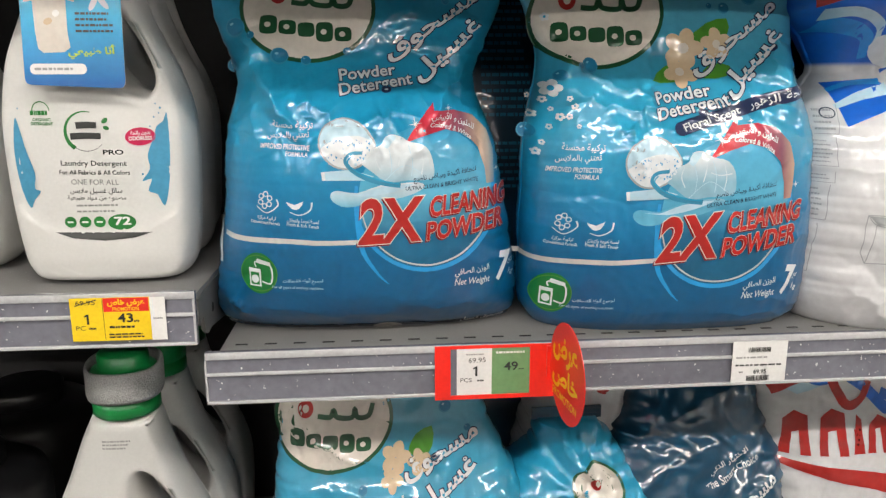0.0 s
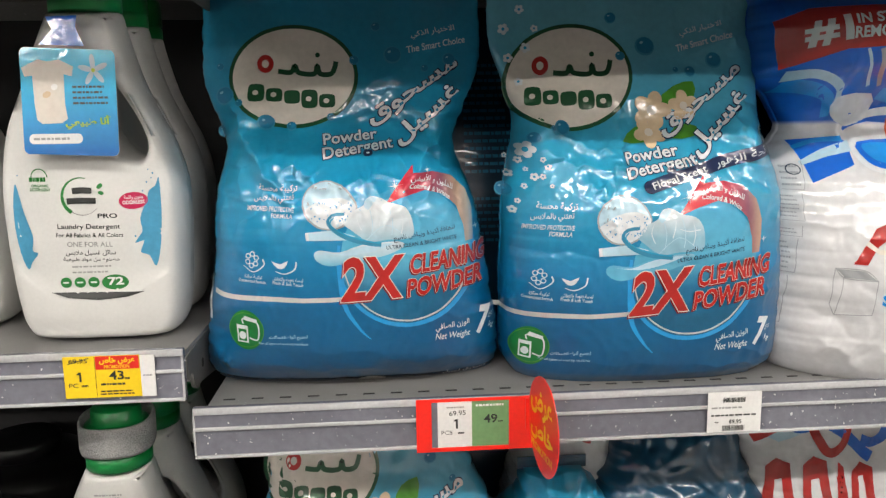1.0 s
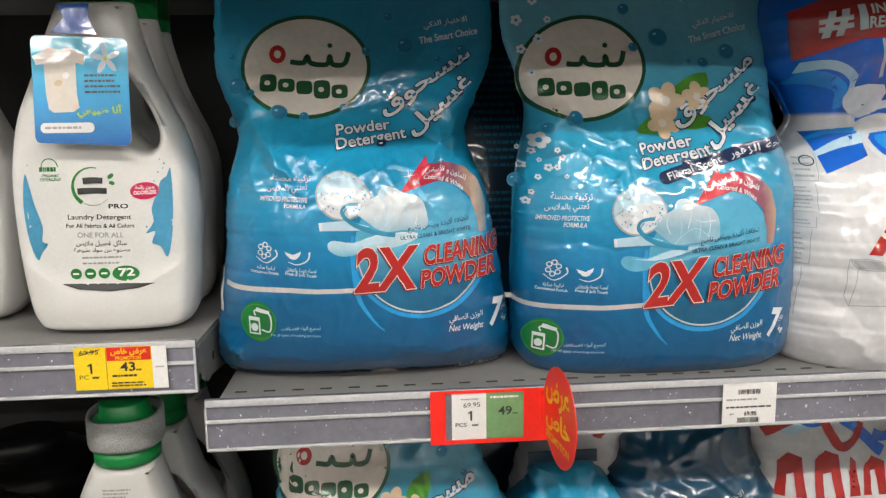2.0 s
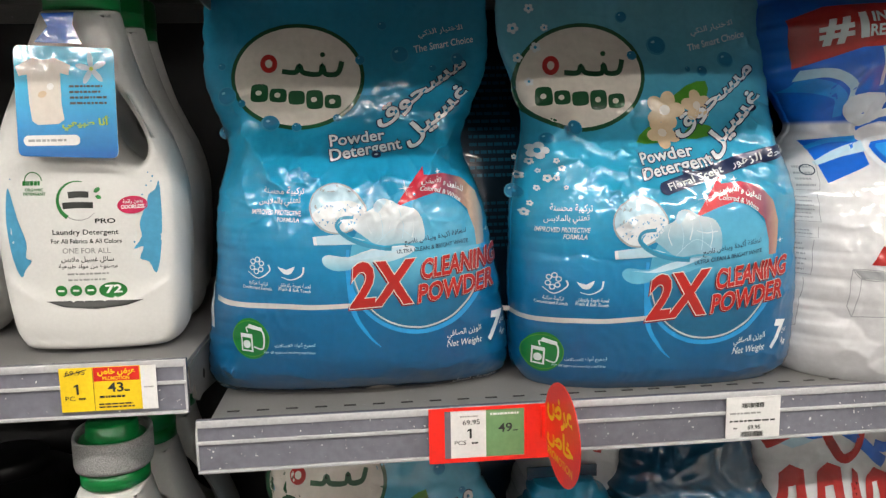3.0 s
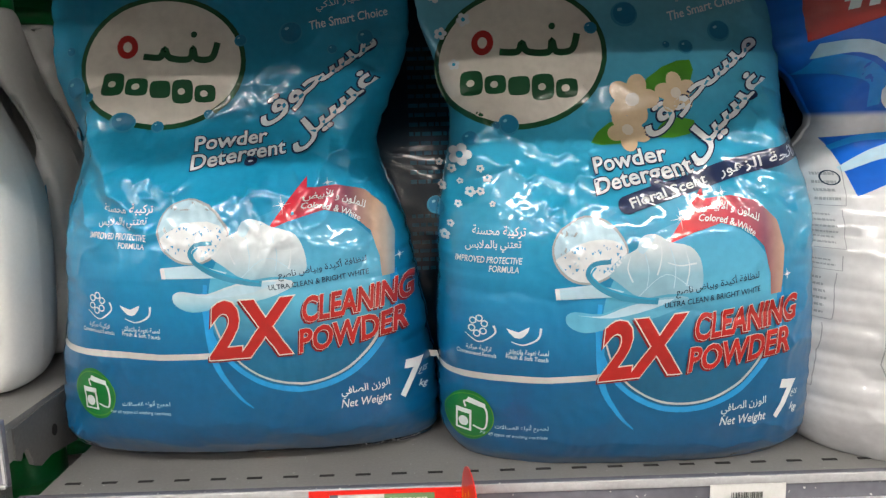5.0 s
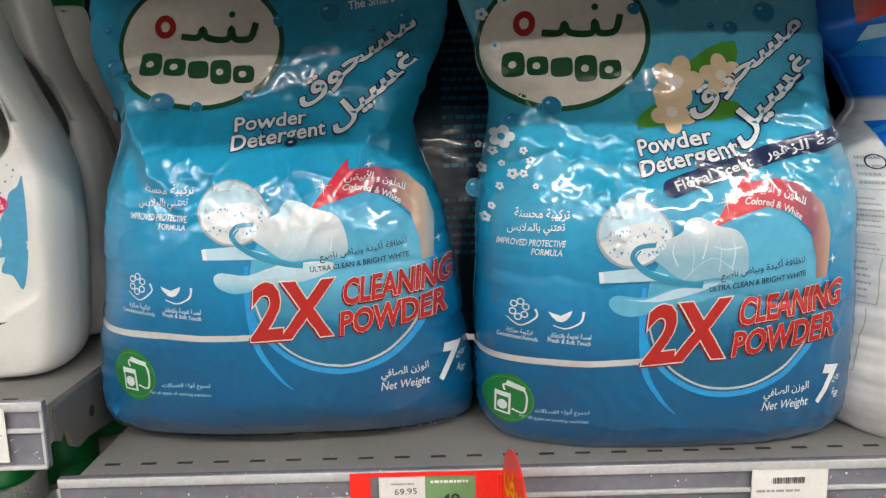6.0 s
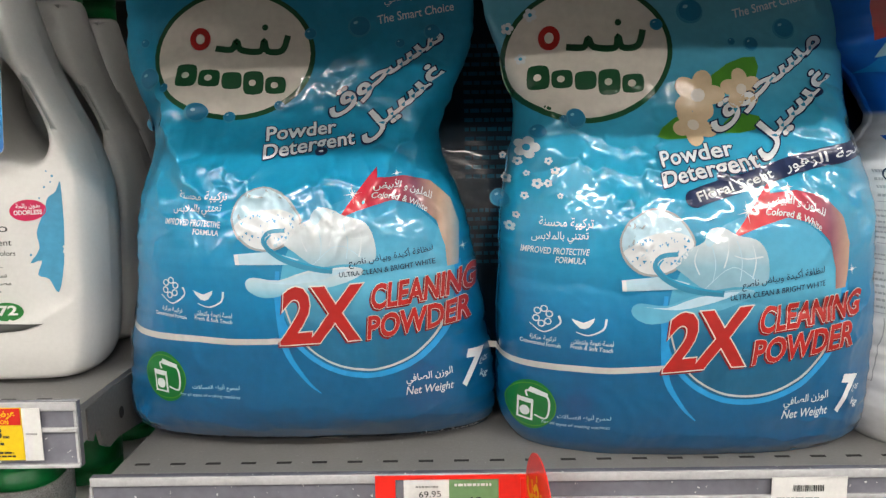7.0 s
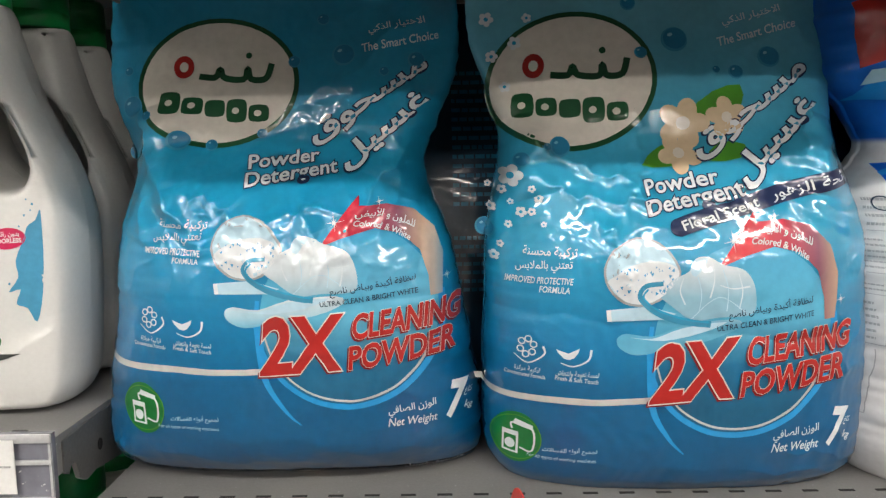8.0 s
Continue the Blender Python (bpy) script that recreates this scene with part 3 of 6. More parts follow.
def drum(art):
    """The washing drum with plate, shirt, brush and towels."""
    art.disc(0.0546, 0.1395, 0.0655, 0.068, B_DISC, 2, n=48, name="drum_print")
    art.arc(0.0546, 0.1395, 0.0685, 168, 372, 0.003, 0.0055, B_RINGBLUE, 3, "drum_ring")
    art.arc(0.0546, 0.1395, 0.0640, 190, 345, 0.0012, 0.0022, B_SILVER, 3, "drum_ring")
    art.stroke([(-0.012, 0.135), (-0.009, 0.095), (0.004, 0.071), (0.016, 0.058)], 0.007, 0.0008, B_RINGBLUE, 3, "drum_ring")
    art.shape([(0.0327, 0.1915), (0.0612, 0.2287), (0.0618, 0.2205), (0.0812, 0.2215), (0.101, 0.2162), (0.1165, 0.2017), (0.1233, 0.1818), (0.1225, 0.150), (0.1135, 0.150), (0.1121, 0.1655), (0.1055, 0.1852), (0.0924, 0.1983), (0.073, 0.2035), (0.054, 0.199)], B_SWOOSH, 4, 0, "swoosh")
    art.shape([(-0.047, 0.196), (-0.040, 0.209), (-0.024, 0.2155), (-0.008, 0.211), (0.003, 0.199), (0.006, 0.187), (-0.004, 0.174), (-0.018, 0.1685), (-0.033, 0.171), (-0.044, 0.182)], B_GREY, 3, 3, "plate")
    art.shape([(-0.0455, 0.196), (-0.039, 0.208), (-0.024, 0.2142), (-0.009, 0.2098), (0.0015, 0.198), (0.0045, 0.187), (-0.005, 0.1755), (-0.018, 0.1700), (-0.032, 0.1725), (-0.0425, 0.183)], B_PALE, 4, 3, "plate")
    art.shape([(-0.0435, 0.188), (-0.028, 0.197), (-0.010, 0.199), (0.003, 0.194), (0.0042, 0.187), (-0.005, 0.1757), (-0.018, 0.1702), (-0.032, 0.1727), (-0.0415, 0.183)], B_WHITE, 5, 3, "plate")
    rnd = random.Random(5)
    for _ in range(34):
        x, z = rnd.uniform(-0.038, 0.001), rnd.uniform(0.176, 0.195)
        k, a = rnd.uniform(0.0006, 0.0014), rnd.uniform(0, 3)
        art.shape([(x + k * math.cos(a + j * 2.1), z + 1.3 * k * math.sin(a + j * 2.1)) for j in range(3)], B_SPECK, 6, 0, "speck")
    art.shape([(-0.0445, 0.1665), (-0.0165, 0.1685), (0.004, 0.162), (-0.004, 0.1585), (-0.0435, 0.1588)], B_PALE, 4, 0, "towel")
    art.shape([(-0.0445, 0.1665), (-0.0415, 0.1667), (-0.0405, 0.1588), (-0.0435, 0.1588)], B_WHITE, 5, 0, "towel")
    art.shape([(-0.0365, 0.146), (-0.030, 0.1495), (-0.012, 0.147), (0.010, 0.1535), (0.045, 0.156), (0.050, 0.150), (0.030, 0.142), (0.000, 0.137), (-0.022, 0.134), (-0.034, 0.139)], B_TOWEL, 4, 3, "towel")
    art.shape([(-0.030, 0.1475), (-0.012, 0.1455), (0.010, 0.152), (0.040, 0.1545), (0.022, 0.1475), (-0.004, 0.1435)], B_PALE, 5, 3, "towel")
    art.shape([(0.001, 0.186), (0.012, 0.191), (0.016, 0.1985), (0.026, 0.1995), (0.037, 0.1935), (0.050, 0.190), (0.0575, 0.181), (0.0605, 0.164), (0.055, 0.158), (0.035, 0.158), (0.016, 0.157), (0.000, 0.168), (-0.008, 0.176)], B_SHIRT, 5, 3, "shirt")
    art.shape([(0.0125, 0.191), (0.016, 0.1985), (0.0255, 0.1985), (0.022, 0.193), (0.0165, 0.187)], B_PALE, 6, 2, "shirt")
    art.stroke([(0.018, 0.187), (0.021, 0.175), (0.0195, 0.162)], 0.0008, 0.0004, B_PALE, 6, "shirt")
    art.stroke([(0.036, 0.190), (0.040, 0.176), (0.039, 0.162)], 0.0006, 0.0008, B_PALE, 6, "shirt")
    art.stroke([(0.0135, 0.157), (0.033, 0.172), (0.053, 0.160)], 0.0005, 0.0006, B_PALE, 6, "shirt")
    for f in (((0.028, 0.197), (0.030, 0.186), (0.027, 0.172)), ((0.047, 0.187), (0.050, 0.176), (0.048, 0.163)), ((0.008, 0.187), (0.006, 0.178), (0.010, 0.168)), ((0.034, 0.180), (0.044, 0.177), (0.055, 0.178))):
        art.stroke(f, 0.0004, 0.0011, B_TOWEL, 6, "shirt")
    art.stroke([(-0.006, 0.1835), (-0.018, 0.1825), (-0.022, 0.1755), (-0.012, 0.165), (0.006, 0.157), (0.0285, 0.1535)], 0.0030, 0.0046, B_RIM, 6, "brush")
    art.stroke([(-0.0165, 0.1805), (-0.0195, 0.1745), (-0.009, 0.1655), (0.009, 0.1585), (0.027, 0.155)], 0.0012, 0.0015, B_LIGHT, 7, "brush")
    for x, z, k in ((0.044, 0.2085, 0.008), (0.075, 0.2235, 0.004), (0.1255, 0.163, 0.004)):
        for ang in (0, 90, 45, 135):
            r = k if ang % 90 == 0 else k * 0.5
            c, s = math.cos(radians(ang + 8)), math.sin(radians(ang + 8))
            art.shape([(x + r * c, z + r * s), (x - s * 0.0004, z + c * 0.0004), (x - r * c, z - r * s), (x + s * 0.0004, z - c * 0.0004)], B_WHITE, 8, 0, "sparkle")


def bubbles(art, spots):
    for x, z, r in spots:
        art.disc(x, z, r, r * 0.95, B_RIM, 6, name="bubble", n=18)
        art.disc(x + r * 0.05, z + r * 0.06, r * 0.86, r * 0.82, B_BUBBLE, 7, name="bubble", n=18)
        art.disc(x - r * 0.3, z + r * 0.35, r * 0.20, r * 0.13, B_GLINT, 8, 20, name="bubble", n=10)


def blue_art(art, up=(0, 0), claim=(0, 0), mark=(0, 0), title=(0, 0), motto=(0, 0), floral=False):
    """All the print that the blue bags share; the shifts follow how each bag's film is pulled."""
    W = B_WHITE
    # silver line, drum and main claim
    art.stroke([(-0.143, 0.1035), (-0.1268, 0.101), (-0.0812, 0.1009), (-0.0456, 0.0997), (-0.009, 0.1005)], 0.0052, 0.0045, B_SILVER, 3, "silver_line")
    drum(art)
    for text, x0, z0, x1, z1, h, sl, fat in (("2X", -0.0105, 0.0998, 0.0445, 0.1018, 0.0398, 0.12, 0.032), ("CLEANING", 0.0559, 0.1237, 0.1345, 0.1300, 0.0175, 0.16, 0.03), ("POWDER", 0.0532, 0.1006, 0.1300, 0.1082, 0.0170, 0.16, 0.03)):
        art.words(text, x0, z0, x1, z1, h, B_RED, sl, fat, 11, edge=B_CREAM, edge_by=0.016)
        art.words(text, x0 - 0.0012, z0 - 0.0014, x1 - 0.0012, z1 - 0.0014, h, B_MAROON, sl, fat + 0.014, 9)
    art.words("\u0644\u0646\u0638\u0627\u0641\u0629 \u0623\u0643\u064a\u062f\u0629 \u0648\u0628\u064a\u0627\u0636 \u0646\u0627\u0635\u0639", 0.0412, 0.1545, 0.1025, 0.1610, 0.0085, B_DARKTEXT, bold=0.008, layer=7, arabic=True)
    art.words("ULTRA CLEAN & BRIGHT WHITE", 0.0336, 0.1483, 0.1039, 0.1537, 0.0038, B_DARKTEXT, bold=0.01, layer=7)
    art.words("Colored & White", 0.0564, 0.2060, 0.0975, 0.1925, 0.0046, W, bold=0.015, layer=7, arc=0.0035)
    art.words("\u0644\u0644\u0645\u0644\u0648\u0646 \u0648 \u0627\u0644\u0623\u0628\u064a\u0636", 0.0585, 0.2115, 0.1005, 0.2005, 0.0078, W, bold=0.012, layer=7, arc=0.004, arabic=True)
    # weight
    low = (0, 0.004) if floral else (0, 0)
    art.words("Net Weight", 0.0804, 0.0521, 0.1169, 0.0515, 0.0064, W, 0.15, 0.008, shift=low)
    art.words("\u0627\u0644\u0648\u0632\u0646 \u0627\u0644\u0635\u0627\u0641\u064a", 0.081, 0.0590, 0.1168, 0.0612, 0.0090, W, bold=0.012, shift=low, arabic=True)
    art.words("7", 0.1245, 0.0528, 0.1355, 0.0508, 0.0262, W, 0.03, 0.04, shift=low)
    art.words("kg", 0.1386, 0.0551, 0.1448, 0.0525, 0.0050, W, bold=0.01, shift=low)
    art.words("\u0643\u0644\u063a", 0.1383, 0.0645, 0.1446, 0.0630, 0.0062, W, bold=0.01, shift=low, arabic=True)
    # washing machine badge and small claims
    whole, art.warp = art.warp, (art.warp[0] + (0.006 if floral else 0.002), *art.warp[1:])
    art.disc(-0.1105, 0.0678, 0.0178, 0.0208, B_GREEN, 3, name="badge", n=36)
    art.arc(-0.1105, 0.0678, 0.0180, 0, 360, 0.0008, 0.0008, B_LEAF, 4, "badge")
    art.shape([(-0.120, 0.0555), (-0.1085, 0.0545), (-0.1085, 0.0725), (-0.120, 0.0735)], W, 5, 0, "badge")
    art.shape([(-0.1185, 0.0570), (-0.110, 0.0562), (-0.110, 0.0690), (-0.1185, 0.0697)], B_GREEN, 6, 0, "badge")
    art.disc(-0.1142, 0.0625, 0.0036, 0.0042, W, 7, name="badge")
    art.stroke([(-0.1075, 0.0600), (-0.0985, 0.0590), (-0.0985, 0.0760), (-0.113, 0.0795), (-0.113, 0.0745)], 0.0014, 0.0014, W, 5, "badge")
    art.shape([(-0.113, 0.0790), (-0.0985, 0.0760), (-0.0985, 0.0795), (-0.111, 0.0830)], W, 5, 0, "badge")
    art.warp = whole
    art.words("\u0644\u062c\u0645\u064a\u0639 \u0623\u0646\u0648\u0627\u0639 \u0627\u0644\u063a\u0633\u0627\u0644\u0627\u062a", -0.0853, 0.0585, -0.0466, 0.0592, 0.0058, B_PALE, bold=0.008, arabic=True)
    art.words("For all types of washing machines", -0.0960, 0.0540, -0.0470, 0.0532, 0.0027, B_PALE, 0.1, 0.0)
    for i in range(6):
        a = radians(60 * i + 20)
        art.arc(-0.0985 + 0.0048 * math.cos(a), 0.1395 + 0.0058 * math.sin(a), 0.0022, 0, 360, 0.0009, 0.0009, W, 3, "icon")
    art.stroke([(-0.1075, 0.1335), (-0.0975, 0.1275), (-0.0865, 0.1345), (-0.0875, 0.1405)], 0.0006, 0.0016, W, 3, "icon")
    art.shape([(-0.0785, 0.1390), (-0.0700, 0.1360), (-0.0620, 0.1395), (-0.0660, 0.1325), (-0.0725, 0.1320)], W, 3, 2, "icon")
    art.stroke([(-0.0750, 0.1290), (-0.0660, 0.1265), (-0.0560, 0.1310), (-0.0540, 0.1385)], 0.0006, 0.0018, W, 3, "icon")
    art.words("Concentrated Formula", -0.1136, 0.1177, -0.0852, 0.1160, 0.0030, W, bold=0.01)
    art.words("\u062a\u0631\u0643\u064a\u0628\u0629 \u0645\u0631\u0643\u0632\u0629", -0.107, 0.1208, -0.0888, 0.1198, 0.0045, W, bold=0.008, arabic=True)
    art.words("Fresh & Soft Touch", -0.0783, 0.1164, -0.0486, 0.1137, 0.0030, W, bold=0.01)
    art.words("\u0644\u0645\u0633\u0629 \u0646\u0639\u0648\u0645\u0629 \u0648\u0627\u0646\u062a\u0639\u0627\u0634", -0.0781, 0.1188, -0.0484, 0.1172, 0.0050, W, bold=0.008, arabic=True)
    art.words("IMPROVED PROTECTIVE", -0.101, 0.1882, -0.0548, 0.1862, 0.0044, W, 0.1, 0.015, shift=claim)
    art.words("FORMULA", -0.0773, 0.1809, -0.0565, 0.1800, 0.0044, W, 0.1, 0.015, shift=claim)
    art.words("\u062a\u0631\u0643\u064a\u0628\u0629 \u0645\u062d\u0633\u0646\u0629", -0.089, 0.2058, -0.052, 0.2035, 0.0082, W, bold=0.012, shift=claim, arabic=True)
    art.words("\u062a\u0639\u062a\u0646\u064a \u0628\u0627\u0644\u0645\u0644\u0627\u0628\u0633", -0.0938, 0.1945, -0.055, 0.1945, 0.0085, W, bold=0.012, shift=claim, arabic=True)
    # title
    for text, x0, z0, x1, z1 in (("Powder", -0.0267, 0.2487, 0.0268, 0.2543), ("Detergent", -0.0262, 0.2348, 0.0431, 0.2455)):
        art.words(text, x0, z0, x1, z1, 0.0105, W, 0.0, 0.02, 6, shift=title, edge=B_NAVY, edge_by=0.045)
    art.words("\u0645\u0633\u062d\u0648\u0642", 0.0255, 0.2640, 0.1160, 0.3250, 0.0185, W, bold=0.028, layer=6, shift=up, edge=B_NAVY, edge_by=0.04, arabic=True)
    art.words("\u063a\u0633\u064a\u0644", 0.0535, 0.2435, 0.1165, 0.2970, 0.0200, W, bold=0.028, layer=8, shift=up, edge=B_NAVY, edge_by=0.04, arabic=True)
    art.words("The Smart Choice", 0.0605, 0.3420, 0.1225, 0.3540, 0.0068, W, 0.1, 0.012, shift=motto)
    art.words("\u0627\u0644\u0627\u062e\u062a\u064a\u0627\u0631 \u0627\u0644\u0630\u0643\u064a", 0.0660, 0.3560, 0.1120, 0.3640, 0.0085, W, bold=0.008, shift=motto, arabic=True)
    emblem(art, mark)
    # foot: dark seam with part of the mark, and the bar-code strip on the side
    art.stroke([(-0.135, 0.0035), (0.0, 0.003), (0.135, 0.0035)], 0.006, 0.006, B_NAVY, 2, "foot_seam")
    if not floral:
        art.shape([(0.000, 0.0015), (0.004, 0.0070), (0.014, 0.0100), (0.024, 0.0080), (0.029, 0.0015)], B_CREAM, 4, 2, "emblem_disc")
        art.words("\u0645\u0633\u062d\u0648\u0642 \u063a\u0633\u064a\u0644", 0.090, 0.0030, 0.138, 0.0030, 0.0080, W, bold=0.02, layer=5, arabic=True)


def seal(shape, parent):
    """The flat, crimped seam at the top of a bag."""
    h = shape.height
    a, c, m = lerp(shape.half, h), lerp(shape.centre, h), shape.mid(h)
    bm = boxes(*[(m - a, m + a, c - 0.0012 - 0.0004 * (i % 2), c + 0.0012, h - 0.002 + 0.003 * i, h + 0.001 + 0.003 * i) for i in range(5)])
    part("top_seal", bm, B_TEAL, parent, "crimped top seam", False)


BAG_A = Bag(half=((0, 0.154), (0.012, 0.160), (0.03, 0.161), (0.07, 0.156), (0.12, 0.148), (0.20, 0.136), (0.25, 0.121), (0.285, 0.132), (0.335, 0.146), (0.43, 0.142)),
            centre=((0, 0.125), (0.26, 0.125), (0.34, 0.125), (0.43, 0.13)),
            depth=((0, 0.052), (0.012, 0.074), (0.035, 0.095), (0.07, 0.104), (0.11, 0.107), (0.155, 0.106), (0.178, 0.1025), (0.195, 0.097), (0.213, 0.089), (0.232, 0.077), (0.25, 0.058), (0.264, 0.044), (0.285, 0.035), (0.32, 0.024), (0.36, 0.013), (0.43, 0.004)),
            sway=((0, -0.004), (0.12, -0.005), (0.25, -0.012), (0.29, -0.012), (0.35, -0.007), (0.43, -0.004)),
            height=0.40, seed=1, power=2.5, crumple=0.0017, ledge=(0.222, 0.040, 1.15),
            creases=((-0.122, 0.290, -0.102, 0.250, 0.0035, 0.0050), (-0.102, 0.250, -0.060, 0.196, 0.0036, 0.0055), (0.098, 0.268, 0.060, 0.214, 0.0036, 0.0060), (0.060, 0.214, 0.030, 0.165, 0.0034, 0.0035),
                     (-0.074, 0.232, -0.048, 0.226, 0.0030, 0.0036), (-0.048, 0.226, -0.062, 0.212, 0.0026, 0.0030), (-0.048, 0.226, -0.030, 0.208, 0.0028, 0.0036), (-0.030, 0.208, 0.004, 0.214, 0.0028, 0.0034), (0.004, 0.214, 0.026, 0.222, 0.0028, 0.0036), (-0.004, 0.206, 0.014, 0.180, 0.0030, 0.0030),
                     (-0.060, 0.196, -0.030, 0.186, 0.0030, 0.0030), (-0.030, 0.186, -0.006, 0.172, 0.0034, 0.0026), (0.020, 0.206, 0.050, 0.190, 0.0034, 0.0022),
                     (-0.135, 0.250, -0.124, 0.190, 0.007, -0.0070), (0.118, 0.240, 0.100, 0.160, 0.006, -0.0035), (-0.10, 0.030, 0.02, 0.020, 0.008, 0.0024), (0.03, 0.034, 0.13, 0.026, 0.007, 0.0022), (-0.05, 0.046, 0.06, 0.040, 0.009, 0.0014),
                     (-0.150, 0.040, -0.122, 0.022, 0.005, 0.0060), (-0.150, 0.024, -0.128, 0.034, 0.004, 0.0045), (-0.02, 0.262, 0.01, 0.240, 0.004, 0.003), (0.06, 0.345, 0.11, 0.372, 0.006, 0.003), (0.01, 0.30, 0.10, 0.36, 0.010, 0.0025), (0.112, 0.17, 0.126, 0.09, 0.005, 0.0022),
                     (-0.112, 0.300, -0.088, 0.235, 0.024, 0.020), (0.112, 0.310, 0.075, 0.240, 0.024, 0.024), (0.01, 0.300, 0.010, 0.235, 0.022, -0.006)))
BAG_B = Bag(half=((0, 0.142), (0.012, 0.150), (0.03, 0.153), (0.08, 0.154), (0.15, 0.151), (0.21, 0.146), (0.265, 0.133), (0.31, 0.138), (0.355, 0.148), (0.43, 0.145)),
            centre=((0, 0.100), (0.26, 0.100), (0.34, 0.105), (0.43, 0.11)),
            depth=((0, 0.068), (0.012, 0.080), (0.04, 0.089), (0.08, 0.094), (0.13, 0.097), (0.18, 0.095), (0.205, 0.085), (0.24, 0.064), (0.267, 0.046), (0.295, 0.037), (0.33, 0.023), (0.37, 0.012), (0.43, 0.004)),
            sway=((0, 0.006), (0.10, 0.006), (0.21, 0.003), (0.265, 0.001), (0.355, -0.009), (0.43, -0.010)),
            height=0.40, seed=2, power=2.7, crumple=0.0014, ledge=(0.225, 0.040, 0.8),
            creases=((-0.128, 0.276, -0.080, 0.250, 0.0034, 0.0050), (-0.080, 0.250, -0.030, 0.232, 0.0030, 0.0045), (-0.030, 0.232, -0.030, 0.252, 0.0028, 0.0032), (-0.100, 0.234, -0.060, 0.222, 0.0030, 0.0036), (-0.060, 0.222, -0.022, 0.222, 0.0028, 0.0036), (-0.022, 0.222, -0.045, 0.233, 0.0026, 0.0028),
                     (-0.066, 0.208, -0.052, 0.196, 0.0028, 0.0034), (-0.052, 0.196, -0.056, 0.180, 0.0028, 0.0032), (-0.056, 0.180, -0.044, 0.160, 0.0030, 0.0030), (-0.004, 0.216, 0.060, 0.236, 0.0045, 0.0022), (0.012, 0.222, 0.050, 0.232, 0.003, 0.0030), (0.105, 0.295, 0.085, 0.250, 0.003, 0.0032),
                     (0.01, 0.128, 0.13, 0.120, 0.006, -0.0034), (-0.12, 0.140, -0.02, 0.136, 0.006, -0.0020), (0.06, 0.040, 0.145, 0.020, 0.006, 0.0034), (0.04, 0.022, 0.13, 0.012, 0.005, 0.0024), (0.10, 0.052, 0.145, 0.036, 0.005, 0.0026), (-0.10, 0.030, 0.02, 0.020, 0.008, 0.0016), (0.105, 0.105, 0.135, 0.095, 0.004, 0.0022),
                     (0.150, 0.215, 0.128, 0.165, 0.006, 0.005), (0.140, 0.150, 0.120, 0.110, 0.005, 0.003), (-0.03, 0.295, -0.028, 0.255, 0.004, 0.0026), (0.08, 0.37, 0.13, 0.33, 0.007, 0.003),
                     (-0.128, 0.285, -0.112, 0.225, 0.022, 0.030), (0.112, 0.285, 0.098, 0.225, 0.024, 0.026), (-0.015, 0.290, -0.005, 0.210, 0.022, -0.007)))


def bag(shape, name, m, label, material, category="detergent bag", group="", fine=1.0):
    ob = empty(name, m)
    tagged(ob, label, category, group)
    part("film", shape.skin(4 * int(55 * fine), int(200 * fine)), material, ob)
    seal(shape, ob)
    return ob


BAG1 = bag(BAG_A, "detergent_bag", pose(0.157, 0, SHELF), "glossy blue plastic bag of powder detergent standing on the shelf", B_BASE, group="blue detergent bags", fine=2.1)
ART1 = Art(BAG_A, BAG1)
blue_art(ART1, mark=(0, -0.004))
bubbles(ART1, ((-0.128, 0.300, 0.010), (-0.135, 0.265, 0.007), (-0.085, 0.272, 0.0085), (-0.112, 0.292, 0.004), (-0.060, 0.268, 0.005), (-0.020, 0.277, 0.004), (0.005, 0.335, 0.005), (0.045, 0.340, 0.0095), (0.078, 0.326, 0.004), (0.104, 0.335, 0.007), (-0.133, 0.33, 0.004), (0.028, 0.37, 0.005)))
ART1.shape([(-0.1525, 0.072), (-0.1485, 0.072), (-0.1475, 0.118), (-0.1505, 0.118)], B_WHITE, 4, 0, "bar_code_strip")

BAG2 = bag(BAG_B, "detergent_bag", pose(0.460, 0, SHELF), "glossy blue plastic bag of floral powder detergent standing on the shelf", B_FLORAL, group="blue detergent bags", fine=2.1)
ART2 = Art(BAG_B, BAG2, (-0.021, 1.0018, 0.0223, -0.0246, 0.0479, 1.0343))
blue_art(ART2, up=(0.008, -0.002), claim=(-0.0136, -0.002), mark=(-0.0056, 0.0068), title=(0.0125, -0.006), motto=(-0.008, 0.007), floral=True)
ART2B = Art(BAG_B, BAG2)


def flower(art, x, z, r, petal, heart, layer=5, turn=0.0):
    for k in range(5):
        a = radians(turn + 72 * k)
        art.disc(x + 0.6 * r * math.cos(a), z + 0.6 * r * math.sin(a), r * 0.42, r * 0.40, petal, layer, name="petal", n=12)
    art.disc(x, z, r * 0.3, r * 0.3, heart, layer + 1, name="petal", n=10)


